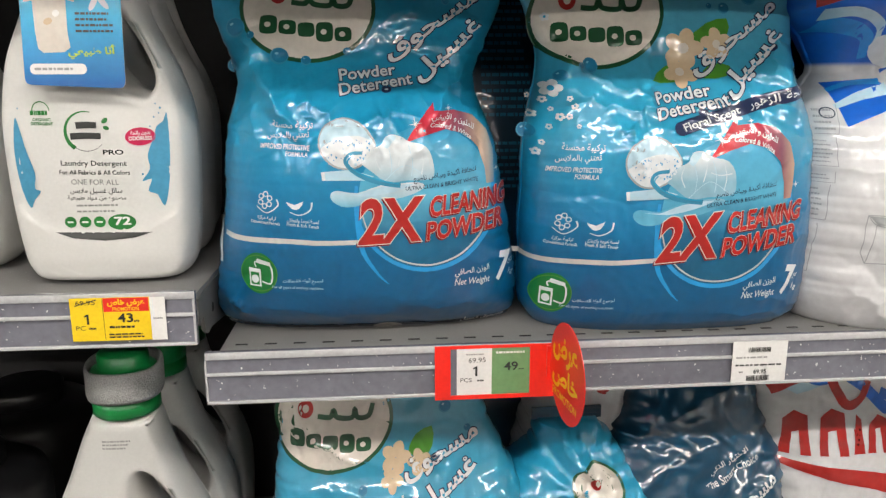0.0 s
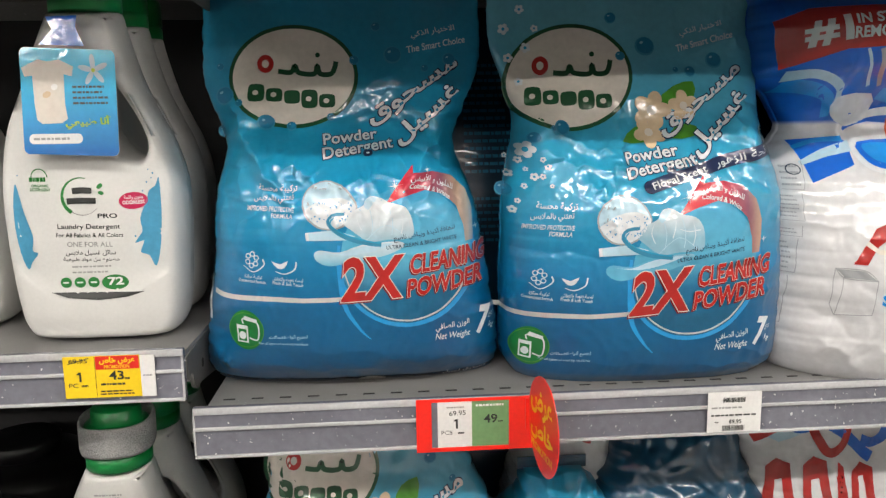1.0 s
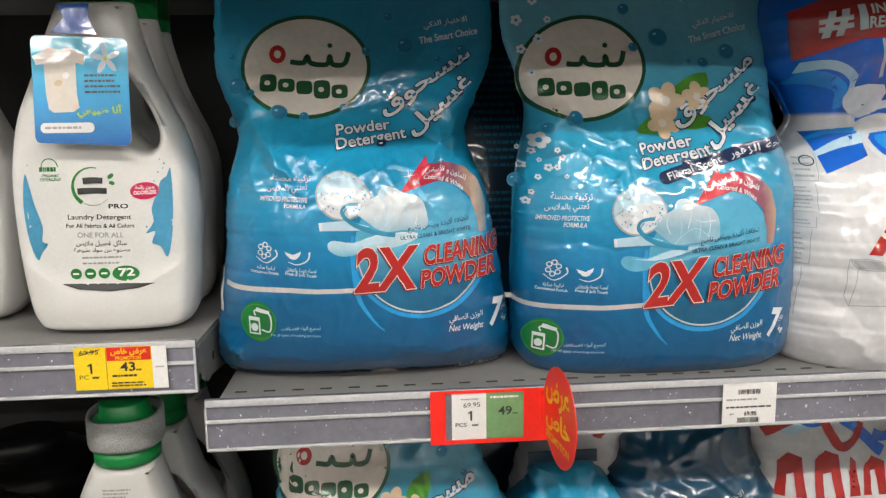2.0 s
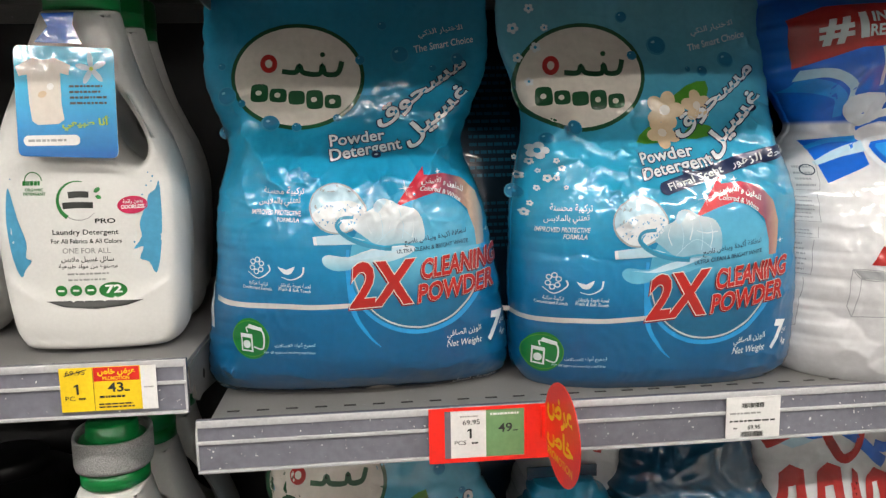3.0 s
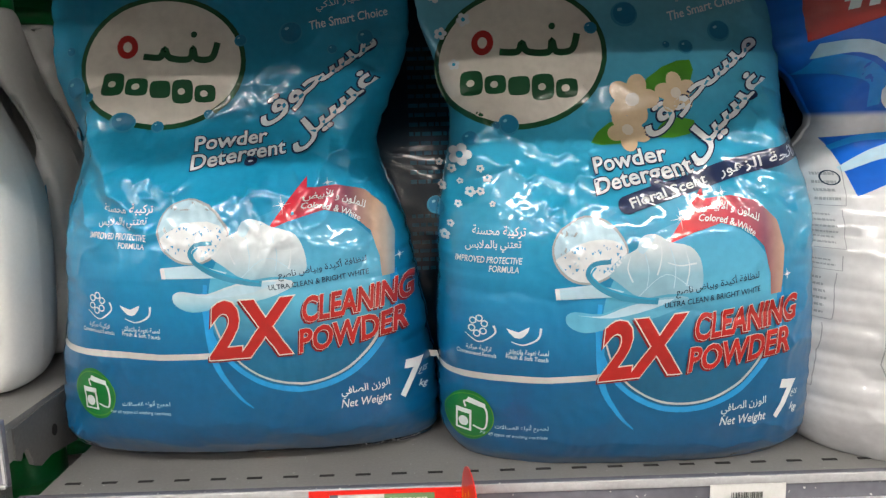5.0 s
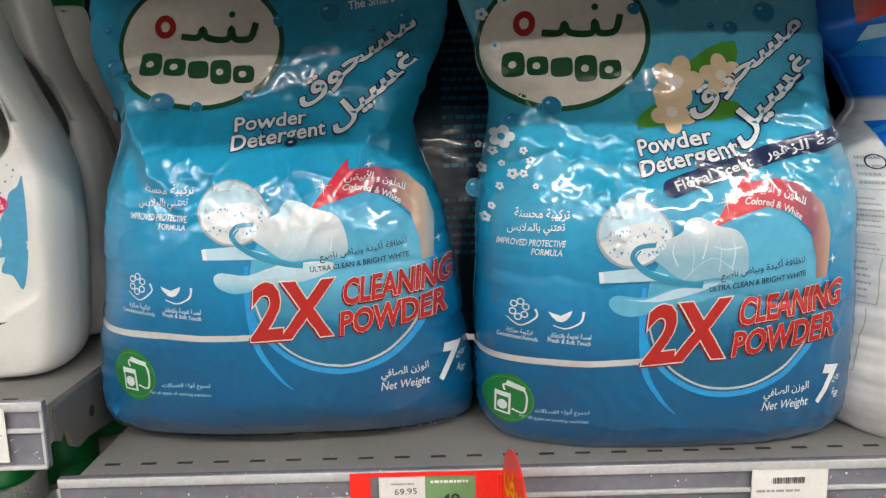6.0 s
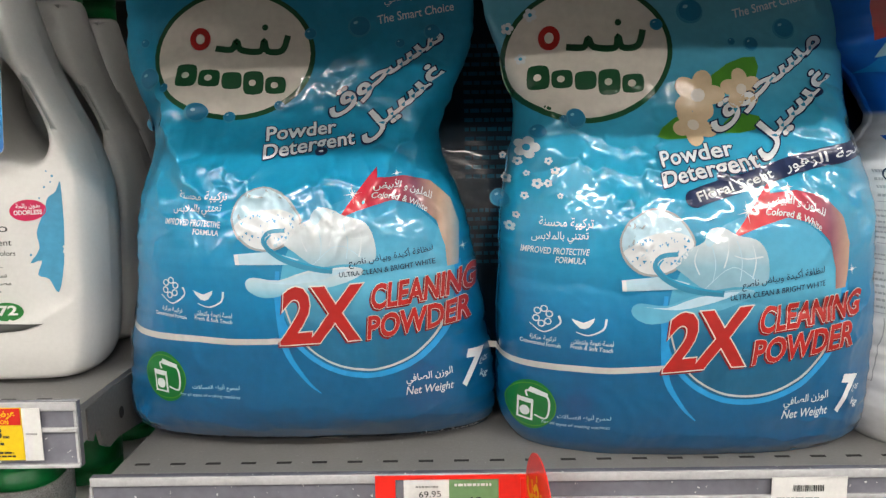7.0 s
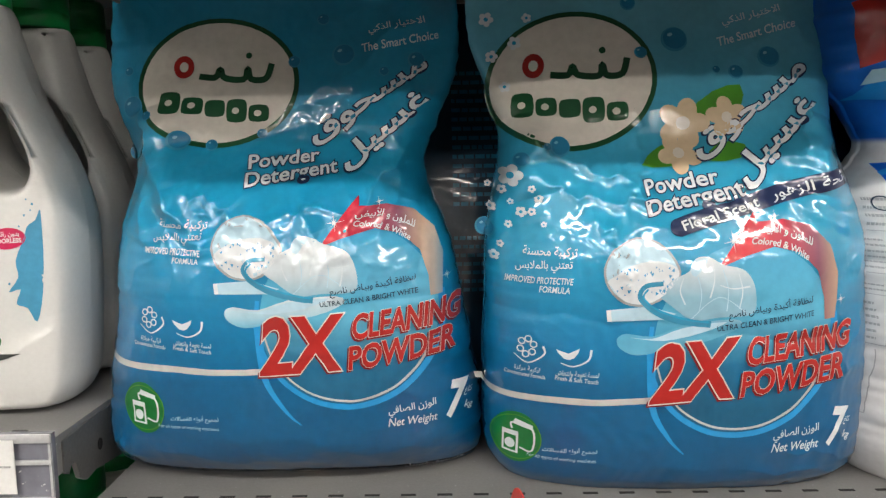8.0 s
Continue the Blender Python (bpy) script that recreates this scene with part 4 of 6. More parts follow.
for i, (x, z, r) in enumerate(((-0.1258, 0.2416, 0.0085), (-0.1396, 0.217, 0.004), (-0.1191, 0.2146, 0.004), (-0.1384, 0.1809, 0.004), (-0.1317, 0.231, 0.0035), (-0.1071, 0.2246, 0.0035), (-0.112, 0.215, 0.003), (-0.134, 0.190, 0.0028), (-0.126, 0.222, 0.0025), (-0.112, 0.232, 0.0028), (-0.104, 0.206, 0.0022),
                               (-0.128, 0.205, 0.003), (-0.142, 0.235, 0.003), (-0.120, 0.345, 0.0055), (-0.138, 0.335, 0.005), (-0.110, 0.365, 0.004), (-0.142, 0.365, 0.006), (-0.128, 0.310, 0.0045), (-0.125, 0.385, 0.005))):
    flower(ART2B, x, z, r, B_WHITE, B_LIGHT, 5, 31 * i)
ART2B.shape([(0.0110, 0.2860), (0.0300, 0.3030), (0.0520, 0.3080), (0.0500, 0.2900), (0.0330, 0.2790)], B_LEAF, 4, 2, "leaf")
ART2B.shape([(-0.0290, 0.2475), (-0.0120, 0.2620), (0.0080, 0.2640), (0.0100, 0.2500), (-0.0080, 0.2460)], B_LEAF, 4, 2, "leaf")
ART2B.shape([(0.0200, 0.2500), (0.0450, 0.2520), (0.0500, 0.2620), (0.0300, 0.2640)], B_LEAF, 4, 2, "leaf")
for x, z, r, n in ((0.0060, 0.2790, 0.0185, 0), (0.0385, 0.2830, 0.0150, 25), (0.0010, 0.2560, 0.0150, 50)):
    for k in range(5):
        a = radians(n + 72 * k)
        ART2B.disc(x + 0.55 * r * math.cos(a), z + 0.55 * r * math.sin(a), r * 0.52, r * 0.40, B_PETAL, 5 + k % 2, n + 72 * k, "petal", 16)
    ART2B.disc(x, z, r * 0.28, r * 0.28, B_CREAM, 7, name="petal", n=10)
ART2B.stroke([(-0.0100, 0.2025), (0.040, 0.2185), (0.100, 0.2345), (0.128, 0.2400)], 0.0125, 0.0135, B_NAVY, 5, "scent_band")
ART2B.disc(-0.0090, 0.2030, 0.0062, 0.0062, B_NAVY, 5, name="scent_band", n=16)
ART2B.words("Floral Scent", -0.0050, 0.2005, 0.0500, 0.2175, 0.0068, B_WHITE, 0.0, 0.015, 7)
ART2B.words("\u0631\u0627\u0626\u062d\u0629 \u0627\u0644\u0632\u0647\u0648\u0631", 0.0610, 0.2190, 0.1230, 0.2350, 0.0095, B_WHITE, bold=0.012, layer=7, arabic=True)
bubbles(ART2B, ((-0.118, 0.253, 0.006), (-0.090, 0.262, 0.0085), (0.005, 0.345, 0.0105), (0.078, 0.330, 0.009), (0.050, 0.318, 0.006), (-0.022, 0.335, 0.005), (-0.145, 0.200, 0.008), (-0.1, 0.262, 0.003), (0.035, 0.320, 0.003), (-0.03, 0.375, 0.006)))


# ---- bags standing behind ----
BAG_BACK = Bag(half=((0, 0.14), (0.03, 0.15), (0.20, 0.145), (0.30, 0.135), (0.42, 0.14)), centre=((0, 0.07), (0.42, 0.07)),
               depth=((0, 0.05), (0.10, 0.065), (0.22, 0.055), (0.32, 0.03), (0.42, 0.006)), height=0.405, seed=5, crumple=0.0012)
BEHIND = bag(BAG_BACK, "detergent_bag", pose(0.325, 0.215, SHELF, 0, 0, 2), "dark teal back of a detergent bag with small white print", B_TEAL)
ARTB = Art(BAG_BACK, BEHIND)
ARTB.bars(-0.034, 0.345, 0.030, 0.205, 15, B_BUBBLE, 3, 0.42, 3)
ARTB.bars(-0.034, 0.180, 0.030, 0.120, 7, B_BUBBLE, 3, 0.42, 4)
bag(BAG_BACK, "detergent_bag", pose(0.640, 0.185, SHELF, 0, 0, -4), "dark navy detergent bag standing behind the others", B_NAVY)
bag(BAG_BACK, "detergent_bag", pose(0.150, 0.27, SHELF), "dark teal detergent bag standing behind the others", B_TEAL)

# ---- white and blue bag ----
BAG_C = Bag(half=((0, 0.163), (0.02, 0.180), (0.06, 0.186), (0.13, 0.184), (0.19, 0.181), (0.23, 0.172), (0.262, 0.154), (0.29, 0.168), (0.32, 0.190), (0.44, 0.195)),
            centre=((0, 0.10), (0.27, 0.10), (0.44, 0.10)),
            depth=((0, 0.102), (0.02, 0.112), (0.06, 0.122), (0.13, 0.126), (0.20, 0.098), (0.255, 0.058), (0.29, 0.066), (0.33, 0.108), (0.37, 0.108), (0.395, 0.06), (0.41, 0.01)),
            height=0.40, seed=3, power=2.6, crumple=0.0026,
            creases=((-0.15, 0.05, -0.10, 0.01, 0.008, 0.005), (-0.16, 0.085, -0.11, 0.045, 0.009, -0.004), (-0.12, 0.045, -0.06, 0.030, 0.008, 0.003), (-0.14, 0.26, -0.09, 0.265, 0.009, -0.009), (-0.10, 0.285, -0.12, 0.235, 0.006, 0.008),
                     (-0.17, 0.32, -0.13, 0.285, 0.008, 0.008), (-0.135, 0.33, -0.115, 0.28, 0.006, 0.006), (-0.05, 0.30, -0.09, 0.27, 0.008, -0.006), (-0.15, 0.165, -0.10, 0.150, 0.006, 0.0025), (-0.07, 0.14, -0.02, 0.165, 0.007, 0.002)))
BAG3 = bag(BAG_C, "detergent_bag", pose(0.775, 0, SHELF), "white and blue crumpled plastic detergent bag on the shelf", A_TWO, fine=1.5)
ART3 = Art(BAG_C, BAG3)
ART3.shape([(-0.180, 0.385), (-0.182, 0.325), (-0.152, 0.296), (-0.134, 0.270), (-0.06, 0.262), (0.0, 0.262), (0.134, 0.270), (0.152, 0.296), (0.182, 0.325), (0.180, 0.385)], A_BLUE, 2, 0, "blue_print")
ART3.shape([(-0.156, 0.246), (-0.148, 0.203), (-0.1076, 0.2211), (-0.105, 0.243), (-0.118, 0.2495)], A_BLUE, 2, 0, "blue_print")
ART3.stroke([(-0.154, 0.222), (-0.130, 0.233), (-0.104, 0.240)], 0.004, 0.012, B_PALE, 3, "pale_ribbon")
ART3.stroke([(-0.155, 0.238), (-0.135, 0.245), (-0.112, 0.247)], 0.003, 0.006, B_SKY, 3, "sky_ribbon")
ART3.shape([(-0.1880, 0.3650), (-0.1850, 0.3400), (-0.1800, 0.3176), (-0.136, 0.3340), (-0.0785, 0.3367), (-0.0762, 0.3680), (-0.10, 0.374), (-0.165, 0.374)], B_RED, 4, 0, "red_banner")
ART3.words("#1", -0.1660, 0.3400, -0.1340, 0.3440, 0.0210, B_WHITE, 0.0, 0.04, 6)
ART3.words("IN STAIN", -0.1300, 0.3570, -0.0800, 0.3600, 0.0085, B_WHITE, 0.0, 0.03, 6)
ART3.words("REMOVAL", -0.1316, 0.3440, -0.0803, 0.3465, 0.0098, B_WHITE, 0.0, 0.03, 6)
ART3.shape([(-0.0735, 0.372), (-0.0720, 0.3375), (0.02, 0.337), (0.02, 0.372)], B_NAVY, 4, 0, "navy_banner")
ART3.stroke([(-0.174, 0.311), (-0.150, 0.312), (-0.126, 0.300), (-0.120, 0.283)], 0.010, 0.004, B_PALE, 4, "pale_ribbon")
ART3.stroke([(-0.172, 0.303), (-0.150, 0.299), (-0.130, 0.289), (-0.124, 0.270)], 0.013, 0.008, B_SKY, 3, "sky_ribbon")
for i in range(6):
    ART3.stroke([(-0.118 + 0.013 * i, 0.334), (-0.108 + 0.011 * i, 0.315), (-0.098 + 0.010 * i, 0.300)], 0.0060 if i % 2 else 0.0025, 0.003, B_GREY if i % 2 else B_PALE, 3, "pale_ribbon")
ART3.shape([(-0.122, 0.290), (-0.090, 0.2930), (-0.083, 0.2760), (-0.105, 0.262), (-0.119, 0.272)], B_WHITE, 5, 2, "white_cloth")
ART3.stroke([(-0.105, 0.262), (-0.080, 0.272), (-0.050, 0.274), (-0.02, 0.270)], 0.009, 0.012, B_WHITE, 5, "white_cloth")
ART3.stroke([(-0.108, 0.256), (-0.085, 0.266), (-0.060, 0.268), (-0.03, 0.264)], 0.003, 0.006, A_BLUE, 6, "blue_print")
ART3.stroke([(-0.083, 0.293), (-0.060, 0.289), (-0.03, 0.290)], 0.011, 0.012, B_SKY, 5, "sky_ribbon")
ART3.shape([(-0.102, 0.246), (-0.101, 0.224), (-0.088, 0.213), (-0.060, 0.209), (-0.030, 0.210), (-0.01, 0.225), (-0.02, 0.245), (-0.06, 0.250)], B_WHITE, 4, 3, "white_cloth")
ART3.shape([(-0.096, 0.243), (-0.095, 0.226), (-0.084, 0.217), (-0.060, 0.214), (-0.034, 0.216), (-0.026, 0.235), (-0.05, 0.245)], A_BLUE, 5, 3, "blue_print")
ART3.shape([(-0.092, 0.241), (-0.090, 0.229), (-0.080, 0.222), (-0.062, 0.219), (-0.045, 0.222), (-0.060, 0.240)], B_SKY, 6, 3, "sky_ribbon")
ART3.disc(-0.055, 0.228, 0.012, 0.012, B_PALE, 7, name="white_cloth")
ART3.stroke([(-0.0560, 0.304), (-0.058, 0.280), (-0.062, 0.252), (-0.055, 0.225), (-0.045, 0.200)], 0.008, 0.010, B_ORANGE, 9, "orange_cord")
ART3.disc(-0.055, 0.303, 0.009, 0.006, B_WHITE, 7, name="white_cloth")
# maker's name as plain red shapes
ART3.warp = (-0.033, 0.77, 0, 0, 0, 1)
ART3.shape([(-0.1173, 0.1249), (-0.1040, 0.1450), (-0.0920, 0.1600), (-0.0800, 0.1640), (-0.0620, 0.1630), (-0.0560, 0.1450), (-0.0540, 0.1165), (-0.0736, 0.1180), (-0.0760, 0.1380), (-0.0820, 0.1480), (-0.0900, 0.1430), (-0.1030, 0.1245)], B_RED, 4, 0, "red_mark")
ART3.shape([(-0.1050, 0.1440), (-0.0900, 0.1350), (-0.0600, 0.1330), (-0.0450, 0.1370), (-0.0600, 0.1370), (-0.0900, 0.1400), (-0.1020, 0.1480)], B_CREAM, 5, 0, "red_mark")
ART3.shape([(-0.0470, 0.1150), (-0.0500, 0.1630), (-0.02, 0.165), (-0.01, 0.150), (-0.015, 0.114)], B_RED, 4, 0, "red_mark")
ART3.words("SEM", -0.0827, 0.0843, -0.0345, 0.0795, 0.0110, B_SKY, 0.0, 0.04, 4)
for pts in (((-0.1353, 0.1201), (-0.1377, 0.0821)), ((-0.1250, 0.1130), (-0.1317, 0.0719)), ((-0.0905, 0.1087), (-0.0927, 0.0736)), ((-0.1353, 0.1201), (-0.1050, 0.1190), (-0.0905, 0.1087)), ((-0.1353, 0.1201), (-0.1240, 0.1105), (-0.0905, 0.1087)), ((-0.1317, 0.0719), (-0.0927, 0.0736)), ((-0.1377, 0.0821), (-0.1317, 0.0719))):
    ART3.stroke(pts, 0.0009, 0.0009, B_GREY, 4, "appliance_outline")
ART3.shape([(-0.1345, 0.1195), (-0.1050, 0.1185), (-0.0915, 0.1090), (-0.1240, 0.1110)], B_GREY, 3, 0, "appliance_outline")
ART3.warp = (0, 1, 0, 0, 0, 1)
for z1, z0, n in ((0.224, 0.197, 4), (0.193, 0.166, 6), (0.160, 0.150, 2), (0.147, 0.113, 6), (0.108, 0.058, 11)):
    right = -0.175 + 0.13 * (z0 - 0.04)
    left = right - 0.0145
    ART3.bars(left, z1 - 0.002, right - 0.002, z0 + 0.001, n, B_GREY, 4, 0.35, n)
    ART3.stroke([(left, z0 - 0.001), (right, z0 - 0.001)], 0.0005, 0.0005, B_GREY, 4, "panel_line")
    ART3.stroke([(right, z0 - 0.001), (right + 0.13 * (z1 - z0) * 0.5, z1)], 0.0005, 0.0005, B_GREY, 4, "panel_line")
ART3.arc(-0.1600, 0.216, 0.0050, 0, 360, 0.0009, 0.0009, B_DARKTEXT, 5, "round_stamp")
ART3.disc(-0.053, 0.012, 0.012, 0.006, B_SPECK, 3, name="small_mark")
ART3.disc(-0.025, 0.012, 0.012, 0.006, B_RED, 3, name="small_mark")


# ---- bottles ----
class Bottle:
    """A flat-fronted jug with a grip hole, in local metres from the middle of its base."""
    OUT = [(-0.036, 0.335), (-0.050, 0.306), (-0.069, 0.258), (-0.0857, 0.218), (-0.0925, 0.178), (-0.0944, 0.137), (-0.0922, 0.075), (-0.087, 0.026), (-0.081, 0.003), (-0.068, -0.010), (-0.03, -0.012), (0.0, -0.012),
           (0.03, -0.012), (0.066, -0.010), (0.080, 0.003), (0.0855, 0.026), (0.0895, 0.075), (0.0918, 0.134), (0.0892, 0.168), (0.0795, 0.202), (0.066, 0.231), (0.051, 0.2666), (0.038, 0.314), (0.034, 0.335)]
    HOLE = [(0.018, 0.2671), (0.0291, 0.2583), (0.0425, 0.2376), (0.0541, 0.2149), (0.0589, 0.1960), (0.0542, 0.1840), (0.0426, 0.1856), (0.0286, 0.1971), (0.0151, 0.2169), (0.0107, 0.2406), (0.0119, 0.2612)]
    DEEP = ((0, 0.048), (0.02, 0.053), (0.15, 0.054), (0.21, 0.046), (0.28, 0.038), (0.335, 0.034))
    WIDE = ((0, 0.090), (0.13, 0.094), (0.20, 0.086), (0.26, 0.068), (0.335, 0.040))

    def front(self, x, z):
        k = min(abs(x) / lerp(self.WIDE, z), 1)
        y = -lerp(self.DEEP, z) * (1 - 0.34 * k ** 2.6)
        # label panel slightly sunk, with a rounded foot
        edge = 0.038 + 0.020 * (x / 0.07) ** 2
        sunk = min(max((z - edge) / 0.006, 0), 1) * min(max((0.078 - abs(x)) / 0.006, 0), 1) * min(max((0.185 - z) / 0.02, 0), 1)
        return y + 0.0028 * sunk

    def normal(self, x, z):
        e = 0.004
        return Vector(((self.front(x + e, z) - self.front(x - e, z)) / (2 * e), -1, (self.front(x, z + e) - self.front(x, z - e)) / (2 * e))).normalized()

    def body(self):
        def fine(pts, closed_gap=False):
            out, n = [], len(pts)
            for i in range(n):
                p0, p1, p2, p3 = pts[i - 1], pts[i], pts[(i + 1) % n], pts[(i + 2) % n]
                if closed_gap and i == n - 1:
                    out += [(p1[0] + (p2[0] - p1[0]) * k / 6, p1[1]) for k in range(6)]
                    continue
                if closed_gap and i == 0:
                    p0 = (2 * p1[0] - p2[0], 2 * p1[1] - p2[1])
                if closed_gap and i == n - 2:
                    p3 = (2 * p2[0] - p1[0], 2 * p2[1] - p1[1])
                for k in range(5):
                    s = k / 5
                    out.append(tuple(0.5 * (2 * p1[j] + (p2[j] - p0[j]) * s + (2 * p0[j] - 5 * p1[j] + 4 * p2[j] - p3[j]) * s * s + (3 * p1[j] - p0[j] - 3 * p2[j] + p3[j]) * s ** 3) for j in (0, 1)))
            return out

        def inset(pts, d):
            out, n = [], len(pts)
            for i in range(n):
                a, b = pts[i - 2], pts[(i + 2) % n]
                dx, dz = b[0] - a[0], b[1] - a[1]
                ll = math.hypot(dx, dz) or 1
                out.append((pts[i][0] - dz / ll * d, pts[i][1] + dx / ll * d))
            return out

        outer, hole = fine(self.OUT, True), fine(self.HOLE)
        R = 0.0098
        bm = bmesh.new()
        ends = []
        for loop in (outer, hole):
            rows = [[bm.verts.new((x, 0, z)) for x, z in inset(loop, d)] for d in (0, 0.0006, 0.0016, 0.0034, 0.0062, R)]
            for a, b in zip(rows, rows[1:]):
                for i in range(len(loop)):
                    bm.faces.new((a[i], a[(i + 1) % len(loop)], b[(i + 1) % len(loop)], b[i]))
            ends += [bm.edges.get((rows[-1][i - 1], rows[-1][i])) for i in range(len(loop))]
        bmesh.ops.triangle_fill(bm, edges=ends, use_beauty=True)
        for _ in range(4):
            far = [e for e in bm.edges if e.calc_length() > 0.010]
            if not far:
                break
            bmesh.ops.subdivide_edges(bm, edges=far, cuts=1)
            bmesh.ops.triangulate(bm, faces=[f for f in bm.faces if len(f.verts) > 4])
        # depth from the distance to the nearest outline
        line = np.array(outer + hole)
        nxt = np.array(outer[1:] + outer[:1] + hole[1:] + hole[:1])
        seg = nxt - line
        for v in bm.verts:
            p = np.array((v.co.x, v.co.z))
            k = np.clip(((p - line) * seg).sum(1) / np.maximum((seg * seg).sum(1), 1e-12), 0, 1)
            d = np.sqrt((((line + seg * k[:, None]) - p) ** 2).sum(1)).min()
            e = math.sqrt(max(1 - (1 - min(d / R, 1)) ** 2, 0))
            v.co.y = self.front(v.co.x, v.co.z) * e
        both = bmesh.ops.duplicate(bm, geom=bm.verts[:] + bm.edges[:] + bm.faces[:])
        for v in both["geom"]:
            if isinstance(v, bmesh.types.BMVert):
                v.co.y = -v.co.y
        bmesh.ops.remove_doubles(bm, verts=bm.verts[:], dist=1e-5)
        bmesh.ops.recalc_face_normals(bm, faces=bm.faces[:])
        return bm


JUG = Bottle()


def turned(profile, n=40):
    """A lathe shape from (radius, z) pairs."""
    return rings([[(r * math.cos(2 * math.pi * i / n), r * math.sin(2 * math.pi * i / n), z) for i in range(n)] for r, z in profile])


def cap(parent, foam=False):
    n = 72
    prof = ((0.0345, 0.334), (0.0362, 0.335), (0.0362, 0.349), (0.0345, 0.350), (0.0345, 0.351), (0.0362, 0.352), (0.036, 0.381), (0.0345, 0.385), (0.030, 0.386), (0.0275, 0.387), (0.0270, 0.401), (0.0255, 0.4035), (0.005, 0.4040))
    loops = []
    for r, z in prof:
        rib = 0.0004 if 0.351 < z < 0.384 else 0
        loops.append([((r + rib * (i % 2)) * math.cos(2 * math.pi * i / n) - 0.001, (r + rib * (i % 2)) * math.sin(2 * math.pi * i / n), z) for i in range(n)])
    part("cap", rings(loops), M_CAP, parent, "green screw cap")
    if foam:
        loops = []
        for r, z in ((0.0372, 0.357), (0.0405, 0.356), (0.0415, 0.360), (0.0415, 0.388), (0.0408, 0.391), (0.0385, 0.391), (0.0374, 0.387), (0.0374, 0.358)):
            loops.append([(r * (1 + 0.025 * noise.noise(Vector((math.cos(a) * 2, math.sin(a) * 2, z * 60)))) * math.cos(a) - 0.001, r * math.sin(a), z + 0.0012 * math.sin(3 * a) + 0.0030 * math.sin(a)) for a in (2 * math.pi * i / 48 for i in range(48))])
        part("foam_ring", rings(loops, False), M_FOAM, parent, "grey packing foam ring")


def bottle(m, label, foam=False, group="white detergent bottles", material=None, dressed=True):
    ob = empty("detergent_bottle", m @ pose(0, 0, 0.0114) @ Matrix.Diagonal((0.947, 0.947, 0.947, 1)))
    tagged(ob, label, "bottle", group)
    part("body", JUG.body(), material or M_HDPE, ob)
    cap(ob, foam)
    if dressed:
        bottle_label(ob)
    return ob


